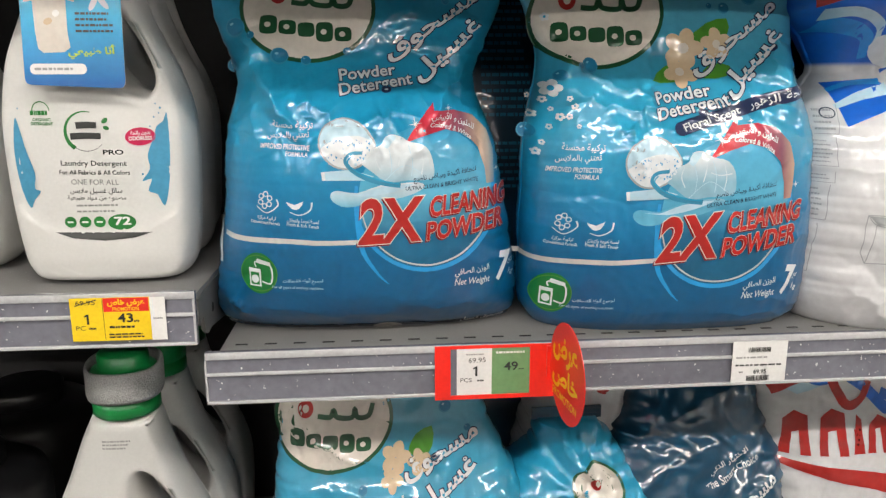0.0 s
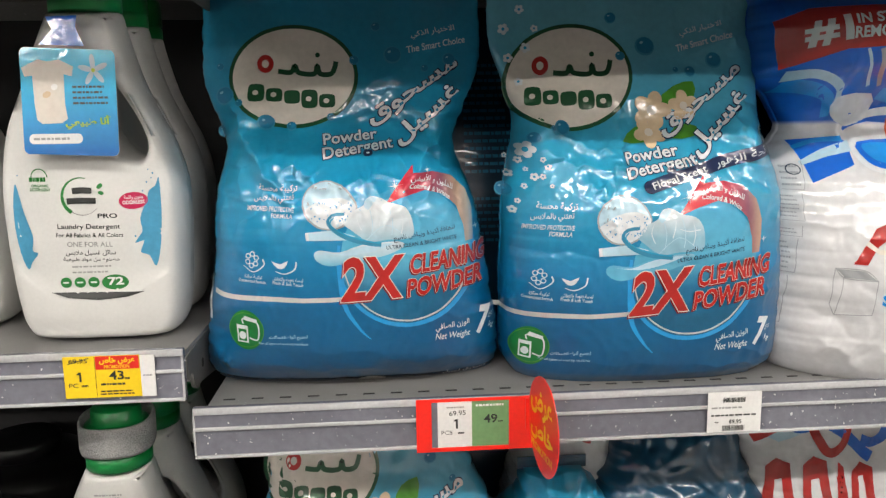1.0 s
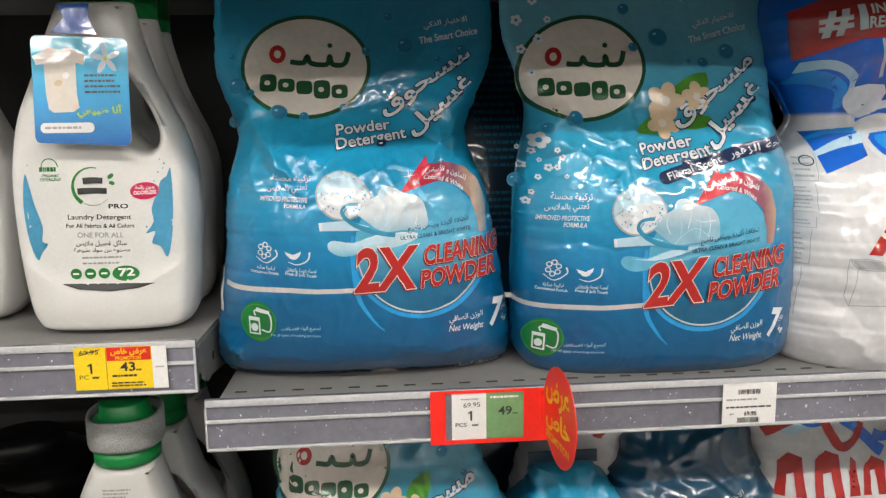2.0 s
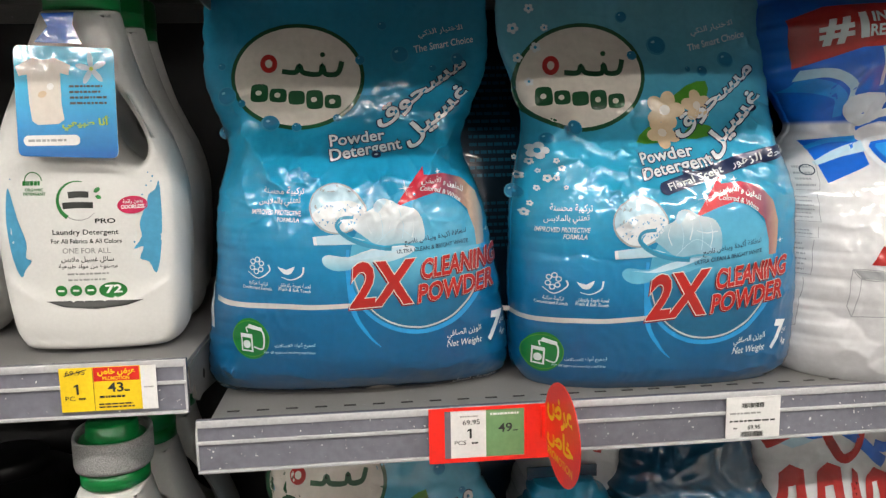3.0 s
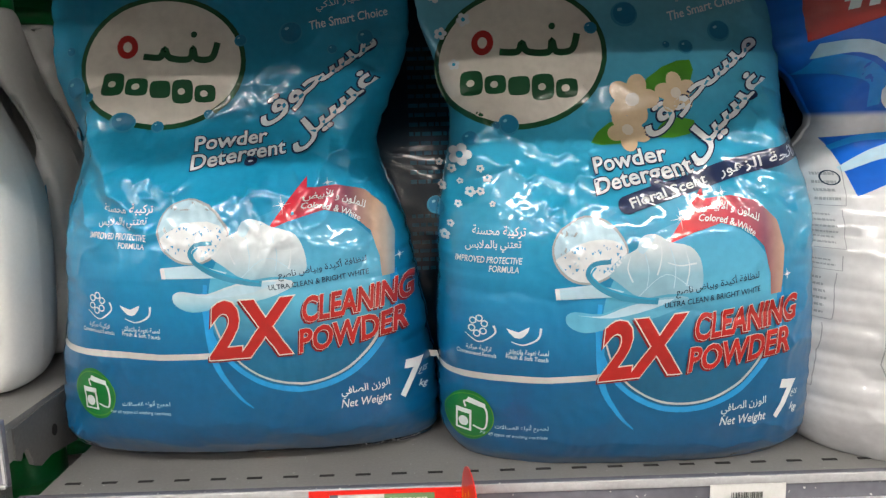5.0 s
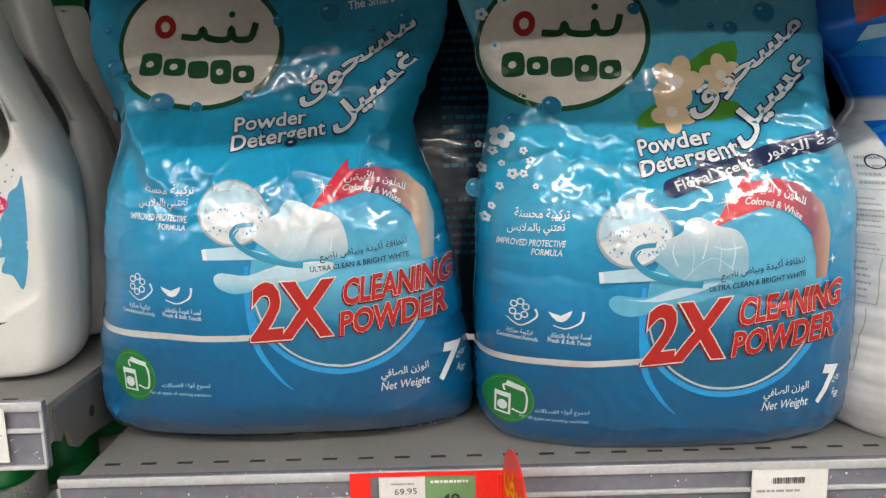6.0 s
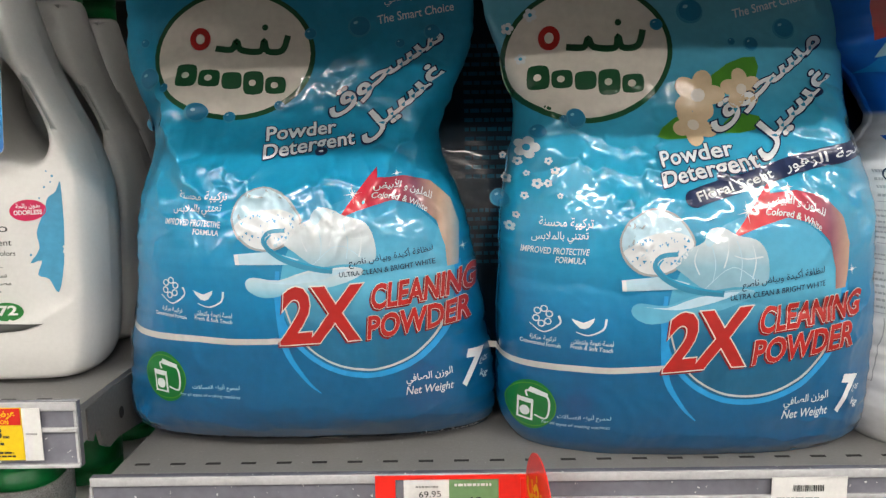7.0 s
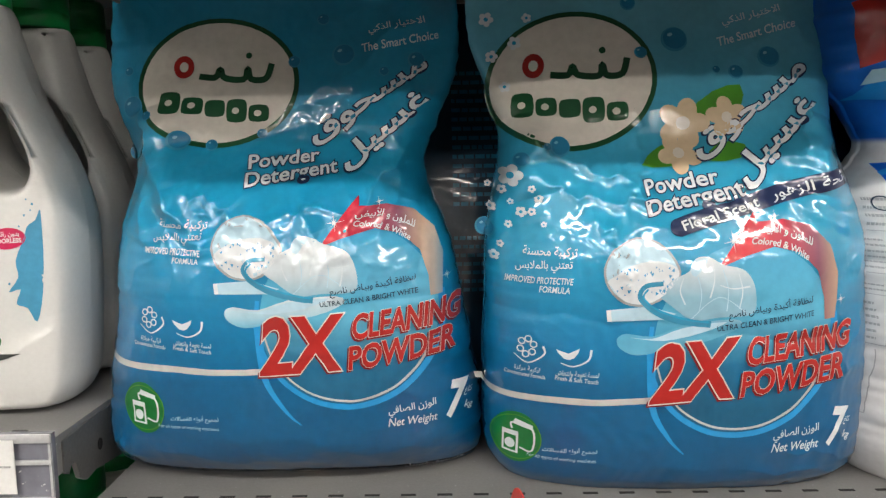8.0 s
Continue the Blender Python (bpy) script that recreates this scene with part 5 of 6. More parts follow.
def bottle_label(ob):
    art = Art(JUG, ob, (-0.0030, 1, 0, 0, 0, 1))
    art.shape([(-0.070, 0.158), (-0.066, 0.150), (-0.061, 0.128), (-0.054, 0.105), (-0.056, 0.090), (-0.050, 0.087), (-0.0575, 0.078), (-0.063, 0.070), (-0.070, 0.088), (-0.073, 0.125)], L_SPLASH, 3, 3, "splash")
    art.shape([(0.076, 0.163), (0.072, 0.155), (0.066, 0.150), (0.063, 0.140), (0.056, 0.122), (0.057, 0.108), (0.049, 0.096), (0.058, 0.098), (0.054, 0.086), (0.062, 0.082), (0.068, 0.070), (0.074, 0.095), (0.077, 0.130)], L_SPLASH, 3, 3, "splash")
    for x, z, r in ((0.070, 0.168, 0.0009), (0.064, 0.159, 0.0008), (0.0685, 0.163, 0.0006), (0.060, 0.150, 0.0007), (0.066, 0.172, 0.0006), (-0.066, 0.168, 0.0007), (0.050, 0.103, 0.0009)):
        art.disc(x, z, r, r * 1.3, L_SPLASH, 3, name="splash", n=8)
    # maker's mark as plain shapes
    art.arc(0.0, 0.1455, 0.0195, 75, 235, 0.0008, 0.0042, L_GREEN, 3, "mark")
    art.arc(0.0, 0.1455, 0.0190, 235, 320, 0.0010, 0.0004, L_GREY, 3, "mark")
    art.disc(0.0185, 0.1560, 0.0035, 0.0022, L_GREEN, 3, 40, "mark", 12)
    art.disc(0.0195, 0.1490, 0.0030, 0.0020, L_GREEN, 3, -20, "mark", 12)
    for x0, x1, z in ((-0.0090, 0.0105, 0.1515), (-0.0150, 0.0140, 0.1410)):
        art.stroke([(x0, z), ((x0 + x1) / 2, z + 0.0006), (x1, z)], 0.0065, 0.0060, L_DARK, 4, "mark")
    art.words("PRO", 0.0148, 0.1232, 0.0337, 0.1229, 0.0045, L_DARK, 0.0, 0.02)
    art.words("Laundry Detergent", -0.0267, 0.1127, 0.0359, 0.1115, 0.0050, L_DARK, 0.0, 0.005)
    art.words("For All Fabrics & All Colors", -0.029, 0.1041, 0.0382, 0.1028, 0.0042, L_DARK, 0.0, 0.008)
    art.words("ONE FOR ALL", -0.0186, 0.0938, 0.0270, 0.0929, 0.0052, L_GREY, 0.0, 0.01)
    art.words("\u0633\u0627\u0626\u0644 \u063a\u0633\u064a\u0644 \u0645\u0644\u0627\u0628\u0633", -0.0207, 0.0840, 0.0294, 0.0832, 0.0065, L_DARK, bold=0.008, arabic=True)
    art.words("\u0645\u0635\u0646\u0648\u0639 \u0645\u0646 \u0645\u0648\u0627\u062f \u0637\u0628\u064a\u0639\u064a\u0629", -0.0239, 0.0768, 0.0324, 0.0758, 0.0062, L_DARK, bold=0.008, arabic=True)
    art.bars(-0.016, 0.0755, 0.026, 0.0635, 2, L_GREY, 3, 0.3, 8)
    for x in (-0.0237, -0.0093, 0.0047):
        art.disc(x, 0.0557, 0.0058, 0.0056, L_GREEN, 3, name="dot")
        art.stroke([(x - 0.003, 0.0557), (x + 0.003, 0.0557)], 0.0018, 0.0018, L_PAPER, 4, "dot")
    art.disc(0.0262, 0.0550, 0.0135, 0.0082, L_GREEN, 3, name="badge")
    art.words("72", 0.0195, 0.0525, 0.0345, 0.0525, 0.0078, L_PAPER, 0.0, 0.03, 5)
    art.shape([(-0.0390, 0.0455), (0.0550, 0.0440), (0.0380, 0.0390), (0.0094, 0.0365), (-0.0220, 0.0395)], L_DARK, 3, 0, "foot_band")
    art.disc(0.0505, 0.1403, 0.0140, 0.0088, L_PINK, 3, 4, "badge")
    art.words("ODORLESS", 0.0400, 0.1366, 0.0612, 0.1370, 0.0036, L_PAPER, 0.0, 0.03, 5)
    art.words("\u0628\u062f\u0648\u0646 \u0631\u0627\u0626\u062d\u0629", 0.0420, 0.1410, 0.0600, 0.1415, 0.0048, L_PAPER, bold=0.02, layer=5, arabic=True)
    art.arc(-0.0420, 0.1660, 0.0085, 0, 180, 0.0010, 0.0010, L_GREEN, 3, "mark")
    art.bars(-0.0530, 0.1665, -0.0300, 0.1610, 1, L_GREEN, 3, 0.8, 2)
    art.words("ORGANIC", -0.0505, 0.1560, -0.0325, 0.1558, 0.0028, L_GREEN, 0.0, 0.02)
    art.words("DETERGENT", -0.0525, 0.1520, -0.0305, 0.1517, 0.0028, L_GREEN, 0.0, 0.02)


FRONT_BOTTLE = bottle(pose(-0.1020, 0.10, LSHELF), "white plastic detergent bottle with a green cap and hang tag")
bottle(pose(-0.110, 0.212, LSHELF), "white plastic detergent bottle behind the front one")
bottle(pose(-0.126, 0.325, LSHELF), "white plastic detergent bottle at the back of the shelf")
bottle(pose(-0.305, 0.16, LSHELF), "white plastic detergent bottle beside the others")
LOW_BOTTLE = bottle(pose(-0.1080, 0.10, LLOW), "white plastic detergent bottle with foam round its green cap", True)
bottle(pose(-0.108, 0.212, LLOW), "white plastic detergent bottle on the lower shelf, behind")
bottle(pose(-0.110, 0.325, LLOW), "white plastic detergent bottle at the back below")
Art(JUG, LOW_BOTTLE).bars(-0.020, 0.312, 0.012, 0.300, 3, L_GREY, 2, 0.5, 8)

# hang tag on the neck of the front bottle
TAG = empty("hang_tag", pose(-0.1035, 0.10, LSHELF + 0.0014) @ Matrix.Diagonal((0.90, 0.947, 0.985, 1)))
tagged(TAG, "blue card tag with a baby shirt hung on the bottle neck", "tag")


class TagCard:
    def front(self, x, z):
        return -0.0635 + 0.10 * (z - 0.24) + 0.6 * x * x

    def normal(self, x, z):
        return Vector((1.2 * x, -1, 0.10)).normalized()


CARD = TagCard()
TART = Art(CARD, TAG)


def rounded(x0, z0, x1, z1, r, skew=0.0):
    out = []
    for cx, cz, a in ((x1 - r, z1 - r, 0), (x0 + r, z1 - r, 90), (x0 + r, z0 + r, 180), (x1 - r, z0 + r, 270)):
        for k in range(5):
            b = radians(a + 22.5 * k)
            out.append((cx + r * math.cos(b), cz + r * math.sin(b) + skew * (cx - x0)))
    return out


TART.shape(rounded(-0.0485, 0.1935, 0.0480, 0.2940, 0.006, -0.04), T_SKY, 2, 0, "card")
TART.shape(rounded(-0.0487, 0.1933, 0.0482, 0.2942, 0.006, -0.04), L_PAPER, 0, 0, "card_back")
TART.shape([(-0.030, 0.2820), (-0.020, 0.2800), (-0.008, 0.2815), (0.006, 0.2750), (0.004, 0.2660), (-0.004, 0.2680), (-0.004, 0.2400), (-0.002, 0.2260), (-0.008, 0.2220), (-0.028, 0.2215), (-0.033, 0.2250), (-0.035, 0.2400), (-0.036, 0.2670), (-0.044, 0.2660), (-0.047, 0.2745)], B_CREAM, 4, 0, "shirt_print")
TART.disc(-0.022, 0.249, 0.0045, 0.003, B_PETAL, 5, 20, "shirt_print", 12)
TART.disc(-0.014, 0.256, 0.0035, 0.003, L_PAPER, 5, 20, "shirt_print", 12)
for k in range(5):
    TART.disc(0.026 + 0.008 * math.cos(k * 1.26 + 0.4), 0.2715 + 0.008 * math.sin(k * 1.26 + 0.4), 0.0075, 0.0028, B_PALE, 4, k * 72 + 23, "flower_print", 12)
TART.disc(0.026, 0.2715, 0.002, 0.002, T_LIME, 5, name="flower_print", n=10)
TART.bars(0.004, 0.2585, 0.040, 0.2380, 4, L_DARK, 4, 0.4, 12)
TART.words("\u0623\u0646\u0627 \u0637\u0628\u064a\u0639\u064a", -0.004, 0.2160, 0.0395, 0.2170, 0.0115, T_LIME, bold=0.03, layer=6, arabic=True)
TART.shape(rounded(-0.0425, 0.2025, 0.0120, 0.2120, 0.0045), L_PAPER, 4, 0, "white_strip")
TART.bars(-0.0380, 0.2095, 0.0080, 0.2050, 1, L_GREY, 5, 0.5, 6)
TART.shape([(-0.020, 0.322), (0.012, 0.323), (0.010, 0.312), (0.018, 0.294), (-0.028, 0.296), (-0.014, 0.310)], A_BLUE, 1, 0, "neck_strap")


# black drums on the lower shelf beside the bottles
def black_drum(m):
    ob = empty("black_drum", m)
    tagged(ob, "black rounded plastic container in the shade below", "container")
    part("body", turned(((0.085, 0), (0.095, 0.006), (0.098, 0.02), (0.098, 0.20), (0.094, 0.215), (0.08, 0.225), (0.05, 0.23))), M_BLACK, ob)
    part("lid", turned(((0.050, 0.2301), (0.052, 0.232), (0.052, 0.25), (0.048, 0.254), (0.01, 0.2545))), M_BLACK, ob)


black_drum(pose(-0.335, 0.17, LLOW))
black_drum(pose(-0.345, 0.37, LLOW))


# ---- shelf bracket at the end of the short shelf ----
def bracket():
    ob = empty("shelf_bracket", pose(0, 0, LSHELF))
    tagged(ob, "grey steel shelf bracket with a rounded nose", "bracket")
    bm = bmesh.new()
    outline = [(0.018, -0.006), (0.018, -0.030), (0.024, -0.034), (0.028, -0.028), (0.034, -0.028), (0.040, -0.044), (0.050, -0.050), (0.066, -0.048), (0.46, -0.10), (0.46, -0.004), (0.06, -0.004)]
    a = [bm.verts.new((-0.0105, y, z)) for y, z in outline]
    b = [bm.verts.new((-0.0065, y, z)) for y, z in outline]
    bm.faces.new(a)
    bm.faces.new(b[::-1])
    for i in range(len(a)):
        bm.faces.new((a[i], b[i], b[(i + 1) % len(a)], a[(i + 1) % len(a)]))
    bmesh.ops.recalc_face_normals(bm, faces=bm.faces[:])
    part("plate", bm, M_BRACKET, ob, "", False)
    part("lug", boxes((-0.0135, -0.0106, 0.012, 0.022, -0.030, -0.006), bevel=0.001), M_BRACKET, ob)
    h = rings([[(x, 0.075 + 0.004 * math.cos(2 * math.pi * i / 16), -0.030 + 0.005 * math.sin(2 * math.pi * i / 16)) for i in range(16)] for x in (-0.0066, -0.0061)])
    part("hole", h, M_SLOT, ob, "", False)


bracket()

# ---- price labels ----
def one(x, z, h):
    """The numeral one with its flag."""
    return [(x, z), (x + 0.2 * h, z), (x + 0.2 * h, z + h), (x + 0.03 * h, z + h), (x - 0.22 * h, z + 0.84 * h), (x - 0.22 * h, z + 0.69 * h), (x, z + 0.80 * h)]


def sheet(parent, x0, z0, x1, z1, material, y=-0.0032, name="card", thick=0.0008):
    return part(name, boxes((x0, x1, y, y + thick, z0, z1)), material, parent, "", False)


YEL = empty("price_label", pose(-0.002, 0, 0.011))
tagged(YEL, "yellow and red paper price label in the rail", "price label")
YA = Art(Flat(-0.0040), YEL)
sheet(YEL, -0.1125, 1.0500, -0.0425, 1.0905, L_YELLOW, -0.0040)
sheet(YEL, -0.0424, 1.0495, -0.0290, 1.0900, L_PAPER, -0.0038)
YA.shape([(-0.0830, 1.0775), (-0.0432, 1.0775), (-0.0432, 1.0903), (-0.0830, 1.0903)], L_RED, 2, 0, "red_field")
YA.words("\u0639\u0631\u0636 \u062e\u0627\u0635", -0.0790, 1.0825, -0.0470, 1.0825, 0.0070, L_GOLD, bold=0.04, layer=4, arabic=True)
YA.words("PROMOTION", -0.0750, 1.0785, -0.0520, 1.0785, 0.0032, L_GOLD, 0, 0.02, 4)
YA.words("69.95", -0.1070, 1.0840, -0.0900, 1.0845, 0.0042, L_DARK, 0, 0.0, 3)
YA.stroke([(-0.1080, 1.0835), (-0.0885, 1.0890)], 0.0008, 0.0008, L_DARK, 4, "strike")
YA.shape(one(-0.0985, 1.0660, 0.0095), L_DARK, 3, 0, "numeral")
YA.words("PC", -0.1085, 1.0605, -0.1000, 1.0605, 0.0042, L_DARK, 0, 0.0, 3)
YA.words("43", -0.0710, 1.0675, -0.0580, 1.0675, 0.0082, L_DARK, 0, 0.02, 3)
YA.bars(-0.0570, 1.0695, -0.0510, 1.0672, 1, L_DARK, 3, 0.8, 2)
YA.bars(-0.0790, 1.0650, -0.0500, 1.0610, 1, L_DARK, 3, 0.5, 2)
YA.bars(-0.0800, 1.0575, -0.0450, 1.0520, 2, L_DARK, 3, 0.5, 5)
YA.bars(-0.0970, 1.0640, -0.0900, 1.0600, 1, L_DARK, 3, 0.5, 9)
YA.stroke([(-0.0835, 1.0505), (-0.0835, 1.0900)], 0.0004, 0.0004, L_DARK, 3, "rule")
YA.bars(-0.0400, 1.0720, -0.0310, 1.0690, 1, L_GREY, 3, 0.5, 4)

PROMO = empty("promo_holder", pose(0, 0, 0))
tagged(PROMO, "red plastic promotion holder with a price label and an oval flag", "price label")
bm = boxes((0.2150, 0.2300, -0.0048, -0.0036, 0.9905, 1.0450), (0.3070, 0.3360, -0.0048, -0.0036, 0.9905, 1.0450), (0.2300, 0.3070, -0.0048, -0.0036, 0.9905, 0.9945), (0.2300, 0.3070, -0.0048, -0.0036, 1.0420, 1.0450))
part("holder", bm, L_PROMO, PROMO, "", False)
sheet(PROMO, 0.2300, 0.9945, 0.2360, 1.0420, M_RAIL, -0.0036, "window_edge")
sheet(PROMO, 0.2361, 0.9945, 0.2700, 1.0420, L_PAPER, -0.0036)
sheet(PROMO, 0.2701, 0.9945, 0.3070, 1.0420, L_PRICEGREEN, -0.0036)
PA = Art(Flat(-0.0037), PROMO)
PA.words("69.95", 0.2475, 1.0275, 0.2640, 1.0280, 0.0048, L_DARK, 0, 0.0, 3)
PA.shape(one(0.2540, 1.0140, 0.0098), L_DARK, 3, 0, "numeral")
PA.words("PCS", 0.2395, 1.0080, 0.2505, 1.0080, 0.0042, L_DARK, 0, 0.0, 3)
PA.bars(0.2560, 1.0110, 0.2640, 1.0075, 1, L_DARK, 3, 0.5, 2)
PA.bars(0.2450, 1.0375, 0.2630, 1.0345, 1, L_GREY, 3, 0.5, 3)
PA.words("49", 0.2820, 1.0190, 0.2950, 1.0190, 0.0085, L_DARK, 0, 0.015, 3)
PA.bars(0.2960, 1.0210, 0.3020, 1.0190, 1, L_DARK, 3, 0.6, 5)
PA.bars(0.2740, 1.0390, 0.3040, 1.0355, 1, L_PAPER, 3, 0.6, 7)


class FlagFace:
    """The round flag's face: x runs out from the rail, z up; it looks along the aisle."""

    def front(self, x, z):
        return -0.0002

    def normal(self, x, z):
        return Vector((0, -1, 0))


bm = bmesh.new()
n = 56
ring = [(0.0440 * math.cos(2 * math.pi * i / n), 0.0475 * math.sin(2 * math.pi * i / n)) for i in range(n)]
front = [bm.verts.new((x, 0, z)) for x, z in ring]
back = [bm.verts.new((x, 0.0008, z)) for x, z in ring]
bm.faces.new(front)
bm.faces.new(back[::-1])
for i in range(n):
    bm.faces.new((front[i], back[i], back[(i + 1) % n], front[(i + 1) % n]))
bmesh.ops.recalc_face_normals(bm, faces=bm.faces[:])
FLAG = part("round_flag", bm, L_PROMO, PROMO, "red round flag standing out from the rail", False)
FLAG.matrix_basis = pose(0.3315, -0.0490, 1.0305, 0, 0, -83.5)
OA = Art(FlagFace(), FLAG)
OA.words("\u0639\u0631\u0636", -0.0340, 0.0060, 0.0260, 0.0060, 0.0250, L_GOLD, bold=0.035, layer=1, arabic=True)
OA.words("\u062e\u0627\u0635", -0.0340, -0.0200, 0.0280, -0.0200, 0.0230, L_GOLD, bold=0.035, layer=1, arabic=True)
OA.words("PROMOTION", -0.0330, -0.0300, 0.0270, -0.0300, 0.0075, L_GOLD, 0, 0.02, 1)
part("flag_stem", boxes((0.3230, 0.3285, -0.0074, -0.0049, 1.0120, 1.0430)), L_PROMO, PROMO, "", False)

WT = empty("price_tag", pose(0, 0, 0))
tagged(WT, "white paper price tag with a bar code on the rail", "price label")
sheet(WT, 0.5105, 0.9970, 0.5665, 1.0395, L_PAPER, -0.0036)
WA = Art(Flat(-0.0036), WT)
WA.words("69.95", 0.5330, 1.0060, 0.5460, 1.0060, 0.0042, L_DARK, 0, 0.02, 2)
WA.bars(0.5140, 1.0245, 0.5560, 1.0215, 1, L_GREY, 2, 0.6, 2)
WA.bars(0.5140, 1.0165, 0.5640, 1.0135, 1, L_DARK, 2, 0.6, 4)
WA.bars(0.5180, 1.0090, 0.5230, 1.0065, 1, L_DARK, 2, 0.6, 6)
rnd = random.Random(9)
for z0, z1 in ((0.9985, 1.0040), (1.0285, 1.0335)):
    x = 0.5260
    while x < 0.5490:
        w = rnd.choice((0.0004, 0.0007, 0.001))
        WA.shape([(x, z0), (x + w, z0), (x + w, z1), (x, z1)], L_DARK, 2, 0, "bar_code")
        x += w + rnd.choice((0.0004, 0.0007))


# ---- lower shelf ----
def low_bag(shape, m, label, material):
    return bag(shape, "detergent_bag", m, label, material, group="bags on the lower shelf")


BAG_D = Bag(half=((0, 0.14), (0.05, 0.15), (0.20, 0.145), (0.27, 0.128), (0.32, 0.114), (0.40, 0.110)), centre=((0, 0.125), (0.40, 0.125)),
            depth=((0, 0.06), (0.10, 0.095), (0.20, 0.085), (0.26, 0.05), (0.32, 0.034), (0.40, 0.006)), sway=((0, 0), (0.20, -0.004), (0.32, -0.021), (0.40, -0.018)), height=0.39, seed=7, crumple=0.003,
            creases=((-0.10, 0.290, -0.02, 0.262, 0.004, 0.005), (-0.13, 0.35, -0.112, 0.27, 0.006, -0.008), (0.03, 0.30, 0.05, 0.24, 0.004, 0.004), (-0.11, 0.245, 0.02, 0.235, 0.006, 0.004)))
LB = low_bag(BAG_D, pose(0.186, 0.0, LOW), "blue floral detergent bag on the lower shelf", B_FLORAL)
LA = Art(BAG_D, LB, (-0.021, 1.0018, 0.0223, -0.0246, 0.0479, 1.0343))
emblem(LA, (-0.0056, 0.0068))
LA.words("\u0645\u0633\u062d\u0648\u0642", 0.020, 0.2600, 0.100, 0.2950, 0.022, B_WHITE, bold=0.03, layer=6, edge=B_NAVY, edge_by=0.04, arabic=True)
LA.words("\u063a\u0633\u064a\u0644", 0.040, 0.2300, 0.098, 0.2640, 0.024, B_WHITE, bold=0.03, layer=6, edge=B_NAVY, edge_by=0.04, arabic=True)
LA.words("Powder", -0.020, 0.240, 0.030, 0.246, 0.010, B_WHITE, 0, 0.02, 6)
LA.shape([(0.020, 0.293), (0.028, 0.310), (0.045, 0.318), (0.046, 0.298), (0.034, 0.284)], B_LEAF, 4, 2, "leaf")
for x, z, r, q in ((0.006, 0.288, 0.016, 0), (0.032, 0.282, 0.013, 30), (0.002, 0.268, 0.012, 55)):
    for k in range(5):
        a = radians(q + 72 * k)
        LA.disc(x + 0.55 * r * math.cos(a), z + 0.55 * r * math.sin(a), r * 0.52, r * 0.40, B_PETAL, 5 + k % 2, q + 72 * k, "petal", 14)
bubbles(LA, ((0.060, 0.335, 0.007), (-0.03, 0.26, 0.005), (0.085, 0.31, 0.004)))

BAG_E = Bag(half=((0, 0.12), (0.10, 0.13), (0.20, 0.11), (0.25, 0.060), (0.285, 0.042), (0.31, 0.046)), centre=((0, 0.14), (0.31, 0.14)),
            depth=((0, 0.06), (0.10, 0.09), (0.20, 0.07), (0.25, 0.045), (0.31, 0.012)), sway=((0, 0), (0.20, 0), (0.31, -0.012)), height=0.285, seed=9, crumple=0.009,
            creases=((-0.03, 0.28, 0.01, 0.23, 0.006, 0.008), (0.02, 0.28, 0.00, 0.22, 0.006, -0.006)))
EB = low_bag(BAG_E, pose(0.395, 0.0, LOW), "crumpled light blue detergent bag with a folded top", B_LIGHT)
EA = Art(BAG_E, EB)
EA.disc(0.012, 0.222, 0.030, 0.026, B_DGREEN, 2, name="emblem_ring")
EA.disc(0.012, 0.222, 0.027, 0.023, B_CREAM, 3, name="emblem_disc")
EA.disc(0.010, 0.226, 0.005, 0.006, B_RED, 4, name="emblem_mark")

BAG_F = Bag(half=((0, 0.12), (0.10, 0.125), (0.20, 0.115), (0.25, 0.102), (0.29, 0.085), (0.36, 0.070)), centre=((0, 0.125), (0.36, 0.125)),
            depth=((0, 0.06), (0.10, 0.095), (0.20, 0.085), (0.27, 0.055), (0.36, 0.01)), sway=((0, 0), (0.20, 0), (0.30, 0.006), (0.36, 0.010)), height=0.355, seed=11, crumple=0.006,
            creases=((-0.06, 0.28, 0.06, 0.33, 0.006, 0.004), (-0.05, 0.24, 0.04, 0.27, 0.006, 0.004)))
FB = low_bag(BAG_F, pose(0.535, 0.03, LOW), "blue detergent bag with a slumped top on the lower shelf, shade put into its colour", B_SHADED)
FA = Art(BAG_F, FB)
FA.words("The Smart Choice", 0.002, 0.212, 0.066, 0.244, 0.0075, B_WHITE, 0.1, 0.01)
FA.words("\u0627\u0644\u0627\u062e\u062a\u064a\u0627\u0631 \u0627\u0644\u0630\u0643\u064a", 0.008, 0.226, 0.056, 0.250, 0.0090, B_WHITE, bold=0.008, arabic=True)
FA.words("\u0645\u0633\u062d\u0648\u0642", 0.030, 0.180, 0.088, 0.214, 0.0200, B_WHITE, bold=0.03, layer=6, arabic=True)

BAG_G = Bag(half=((0, 0.11), (0.10, 0.12), (0.25, 0.10), (0.31, 0.07), (0.38, 0.065)), centre=((0, 0.10), (0.38, 0.10)),
            depth=((0, 0.05), (0.10, 0.07), (0.25, 0.06), (0.31, 0.045), (0.38, 0.01)), height=0.37, seed=13, crumple=0.006,
            creases=((-0.05, 0.33, 0.02, 0.29, 0.006, 0.008), (0.05, 0.35, 0.03, 0.29, 0.006, -0.006)))
GB = low_bag(BAG_G, pose(0.435, 0.10, LOW), "crumpled white bag with a red mark at the back", A_WHITE)
GA = Art(BAG_G, GB)
GA.shape([(-0.030, 0.350), (-0.005, 0.345), (0.010, 0.325), (0.000, 0.305), (-0.020, 0.318)], B_RED, 3, 2, "red_mark")
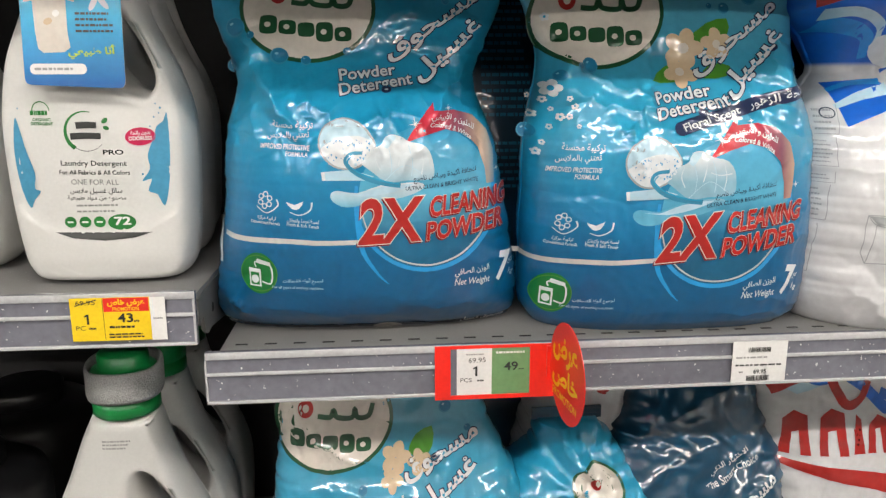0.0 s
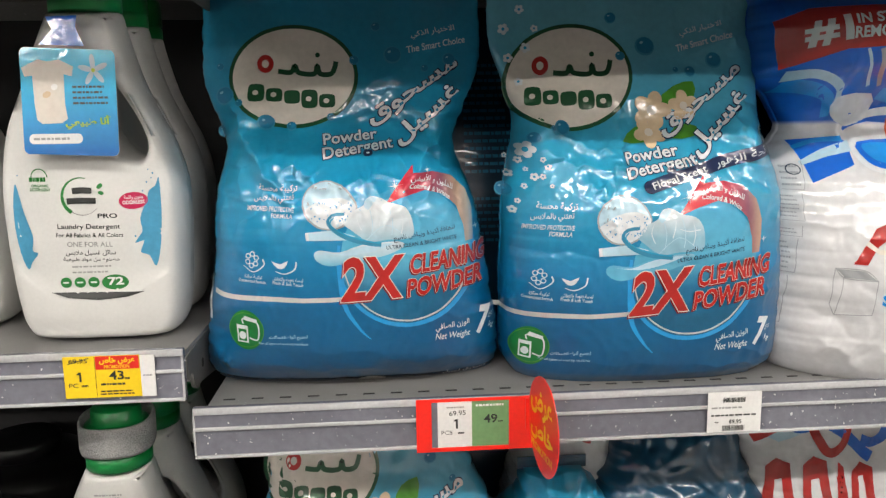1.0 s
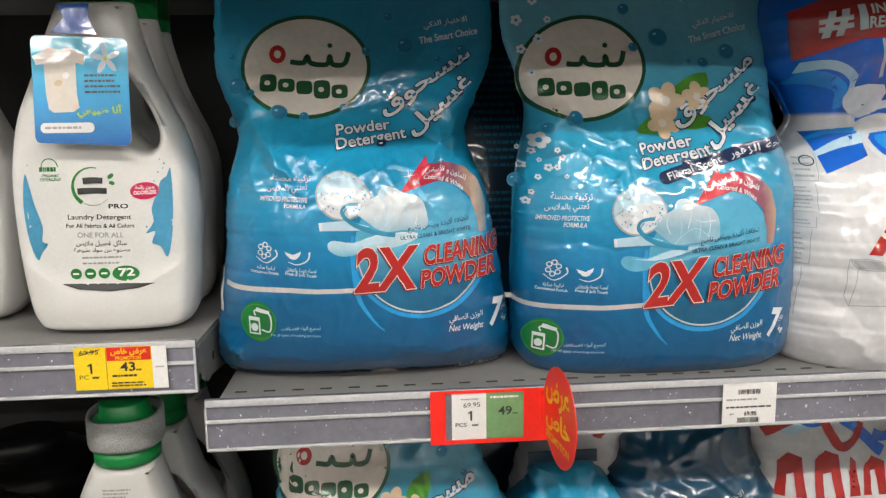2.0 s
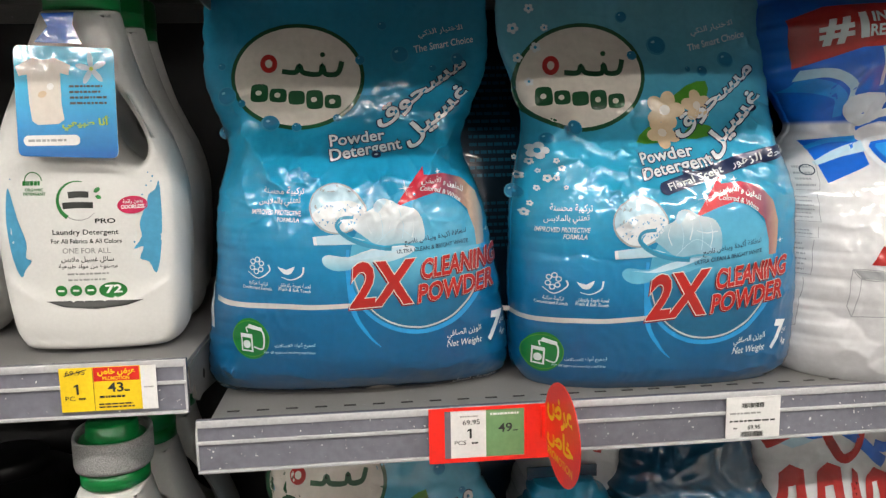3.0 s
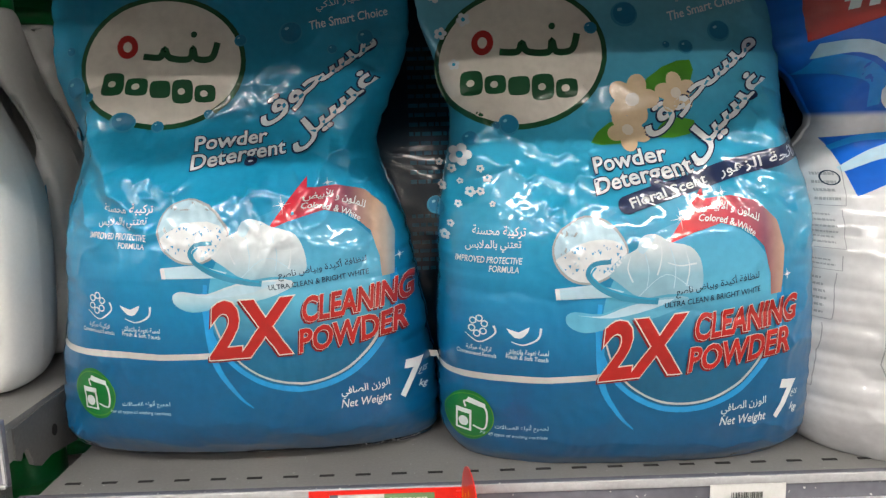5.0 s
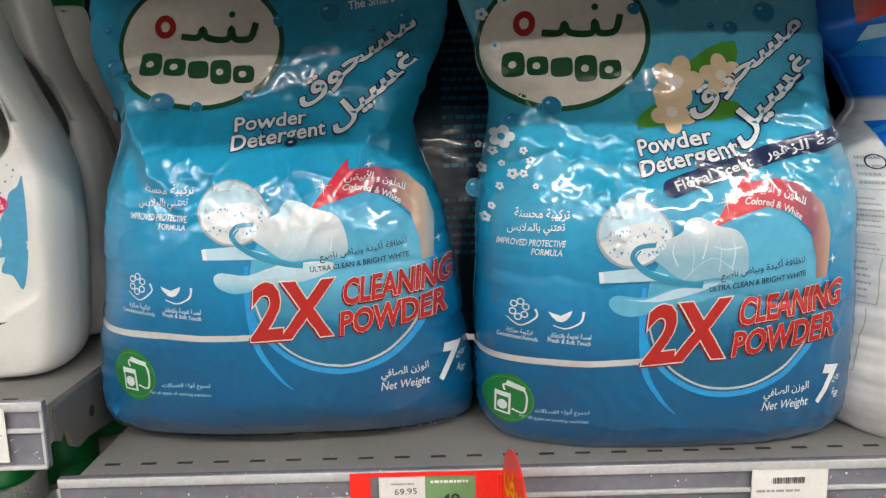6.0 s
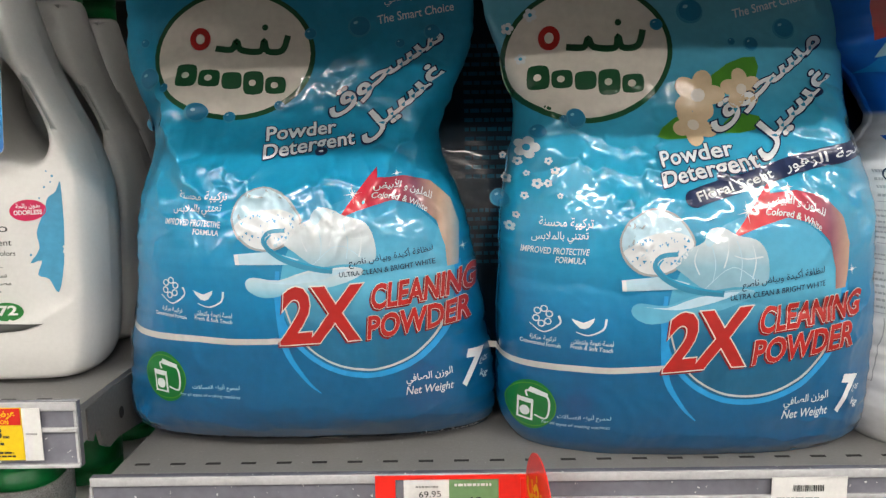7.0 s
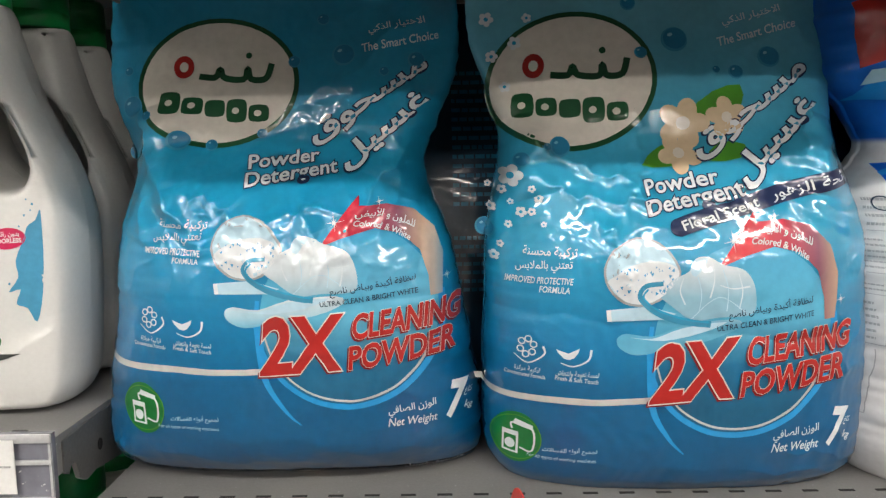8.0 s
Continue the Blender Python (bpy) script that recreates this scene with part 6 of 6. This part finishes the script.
GA.bars(0.030, 0.345, 0.055, 0.330, 2, B_GREY, 3, 0.5, 3)
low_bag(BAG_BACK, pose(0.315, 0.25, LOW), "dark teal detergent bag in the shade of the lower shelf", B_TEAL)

BAG_H = Bag(half=((0, 0.14), (0.10, 0.15), (0.22, 0.145), (0.30, 0.150), (0.40, 0.165)), centre=((0, 0.125), (0.40, 0.125)),
            depth=((0, 0.06), (0.10, 0.095), (0.20, 0.085), (0.28, 0.060), (0.36, 0.045), (0.40, 0.01)), height=0.39, seed=15, crumple=0.004)
HB = low_bag(BAG_H, pose(0.762, 0.035, LOW), "white detergent bag with red and blue print on the lower shelf", A_WHITE)
HA = Art(BAG_H, HB)
HA.shape([(-0.150, 0.385), (-0.148, 0.330), (-0.110, 0.315), (-0.06, 0.335), (0.0, 0.330), (0.05, 0.345), (0.145, 0.330), (0.150, 0.385)], B_PALE, 2, 0, "blue_print")
HA.stroke([(-0.140, 0.320), (-0.115, 0.335), (-0.095, 0.352)], 0.018, 0.020, B_RED, 4, "red_ribbon")
HA.stroke([(-0.115, 0.352), (-0.090, 0.338), (-0.070, 0.342)], 0.020, 0.026, A_BLUE, 3, "blue_print")
HA.stroke([(-0.080, 0.352), (-0.066, 0.322), (-0.052, 0.302), (-0.036, 0.308), (-0.026, 0.330)], 0.012, 0.010, B_RED, 5, "red_ribbon")
HA.stroke([(-0.050, 0.335), (-0.030, 0.322), (-0.010, 0.302), (-0.002, 0.296)], 0.012, 0.014, A_BLUE, 4, "blue_print")
HA.arc(0.0, 0.335, 0.022, -120, 90, 0.012, 0.010, A_BLUE, 4, "blue_print")
for x0, x1, z0, z1 in ((-0.128, -0.098, 0.244, 0.296), (-0.086, -0.054, 0.244, 0.298), (-0.046, -0.034, 0.246, 0.290), (-0.028, 0.000, 0.246, 0.290)):
    HA.shape([(x0, z0), (x0 + 0.004, z1 - 0.012), ((x0 + x1) / 2, z1), (x1, z1 - 0.006), (x1 + 0.002, z0), (x1 - 0.009, z0), (x1 - 0.010, z0 + 0.028), (x0 + 0.012, z0 + 0.026), (x0 + 0.010, z0)], B_RED, 4, 0, "red_mark")
HA.stroke([(-0.130, 0.236), (-0.08, 0.226), (0.0, 0.212)], 0.006, 0.022, B_RED, 4, "red_ribbon")
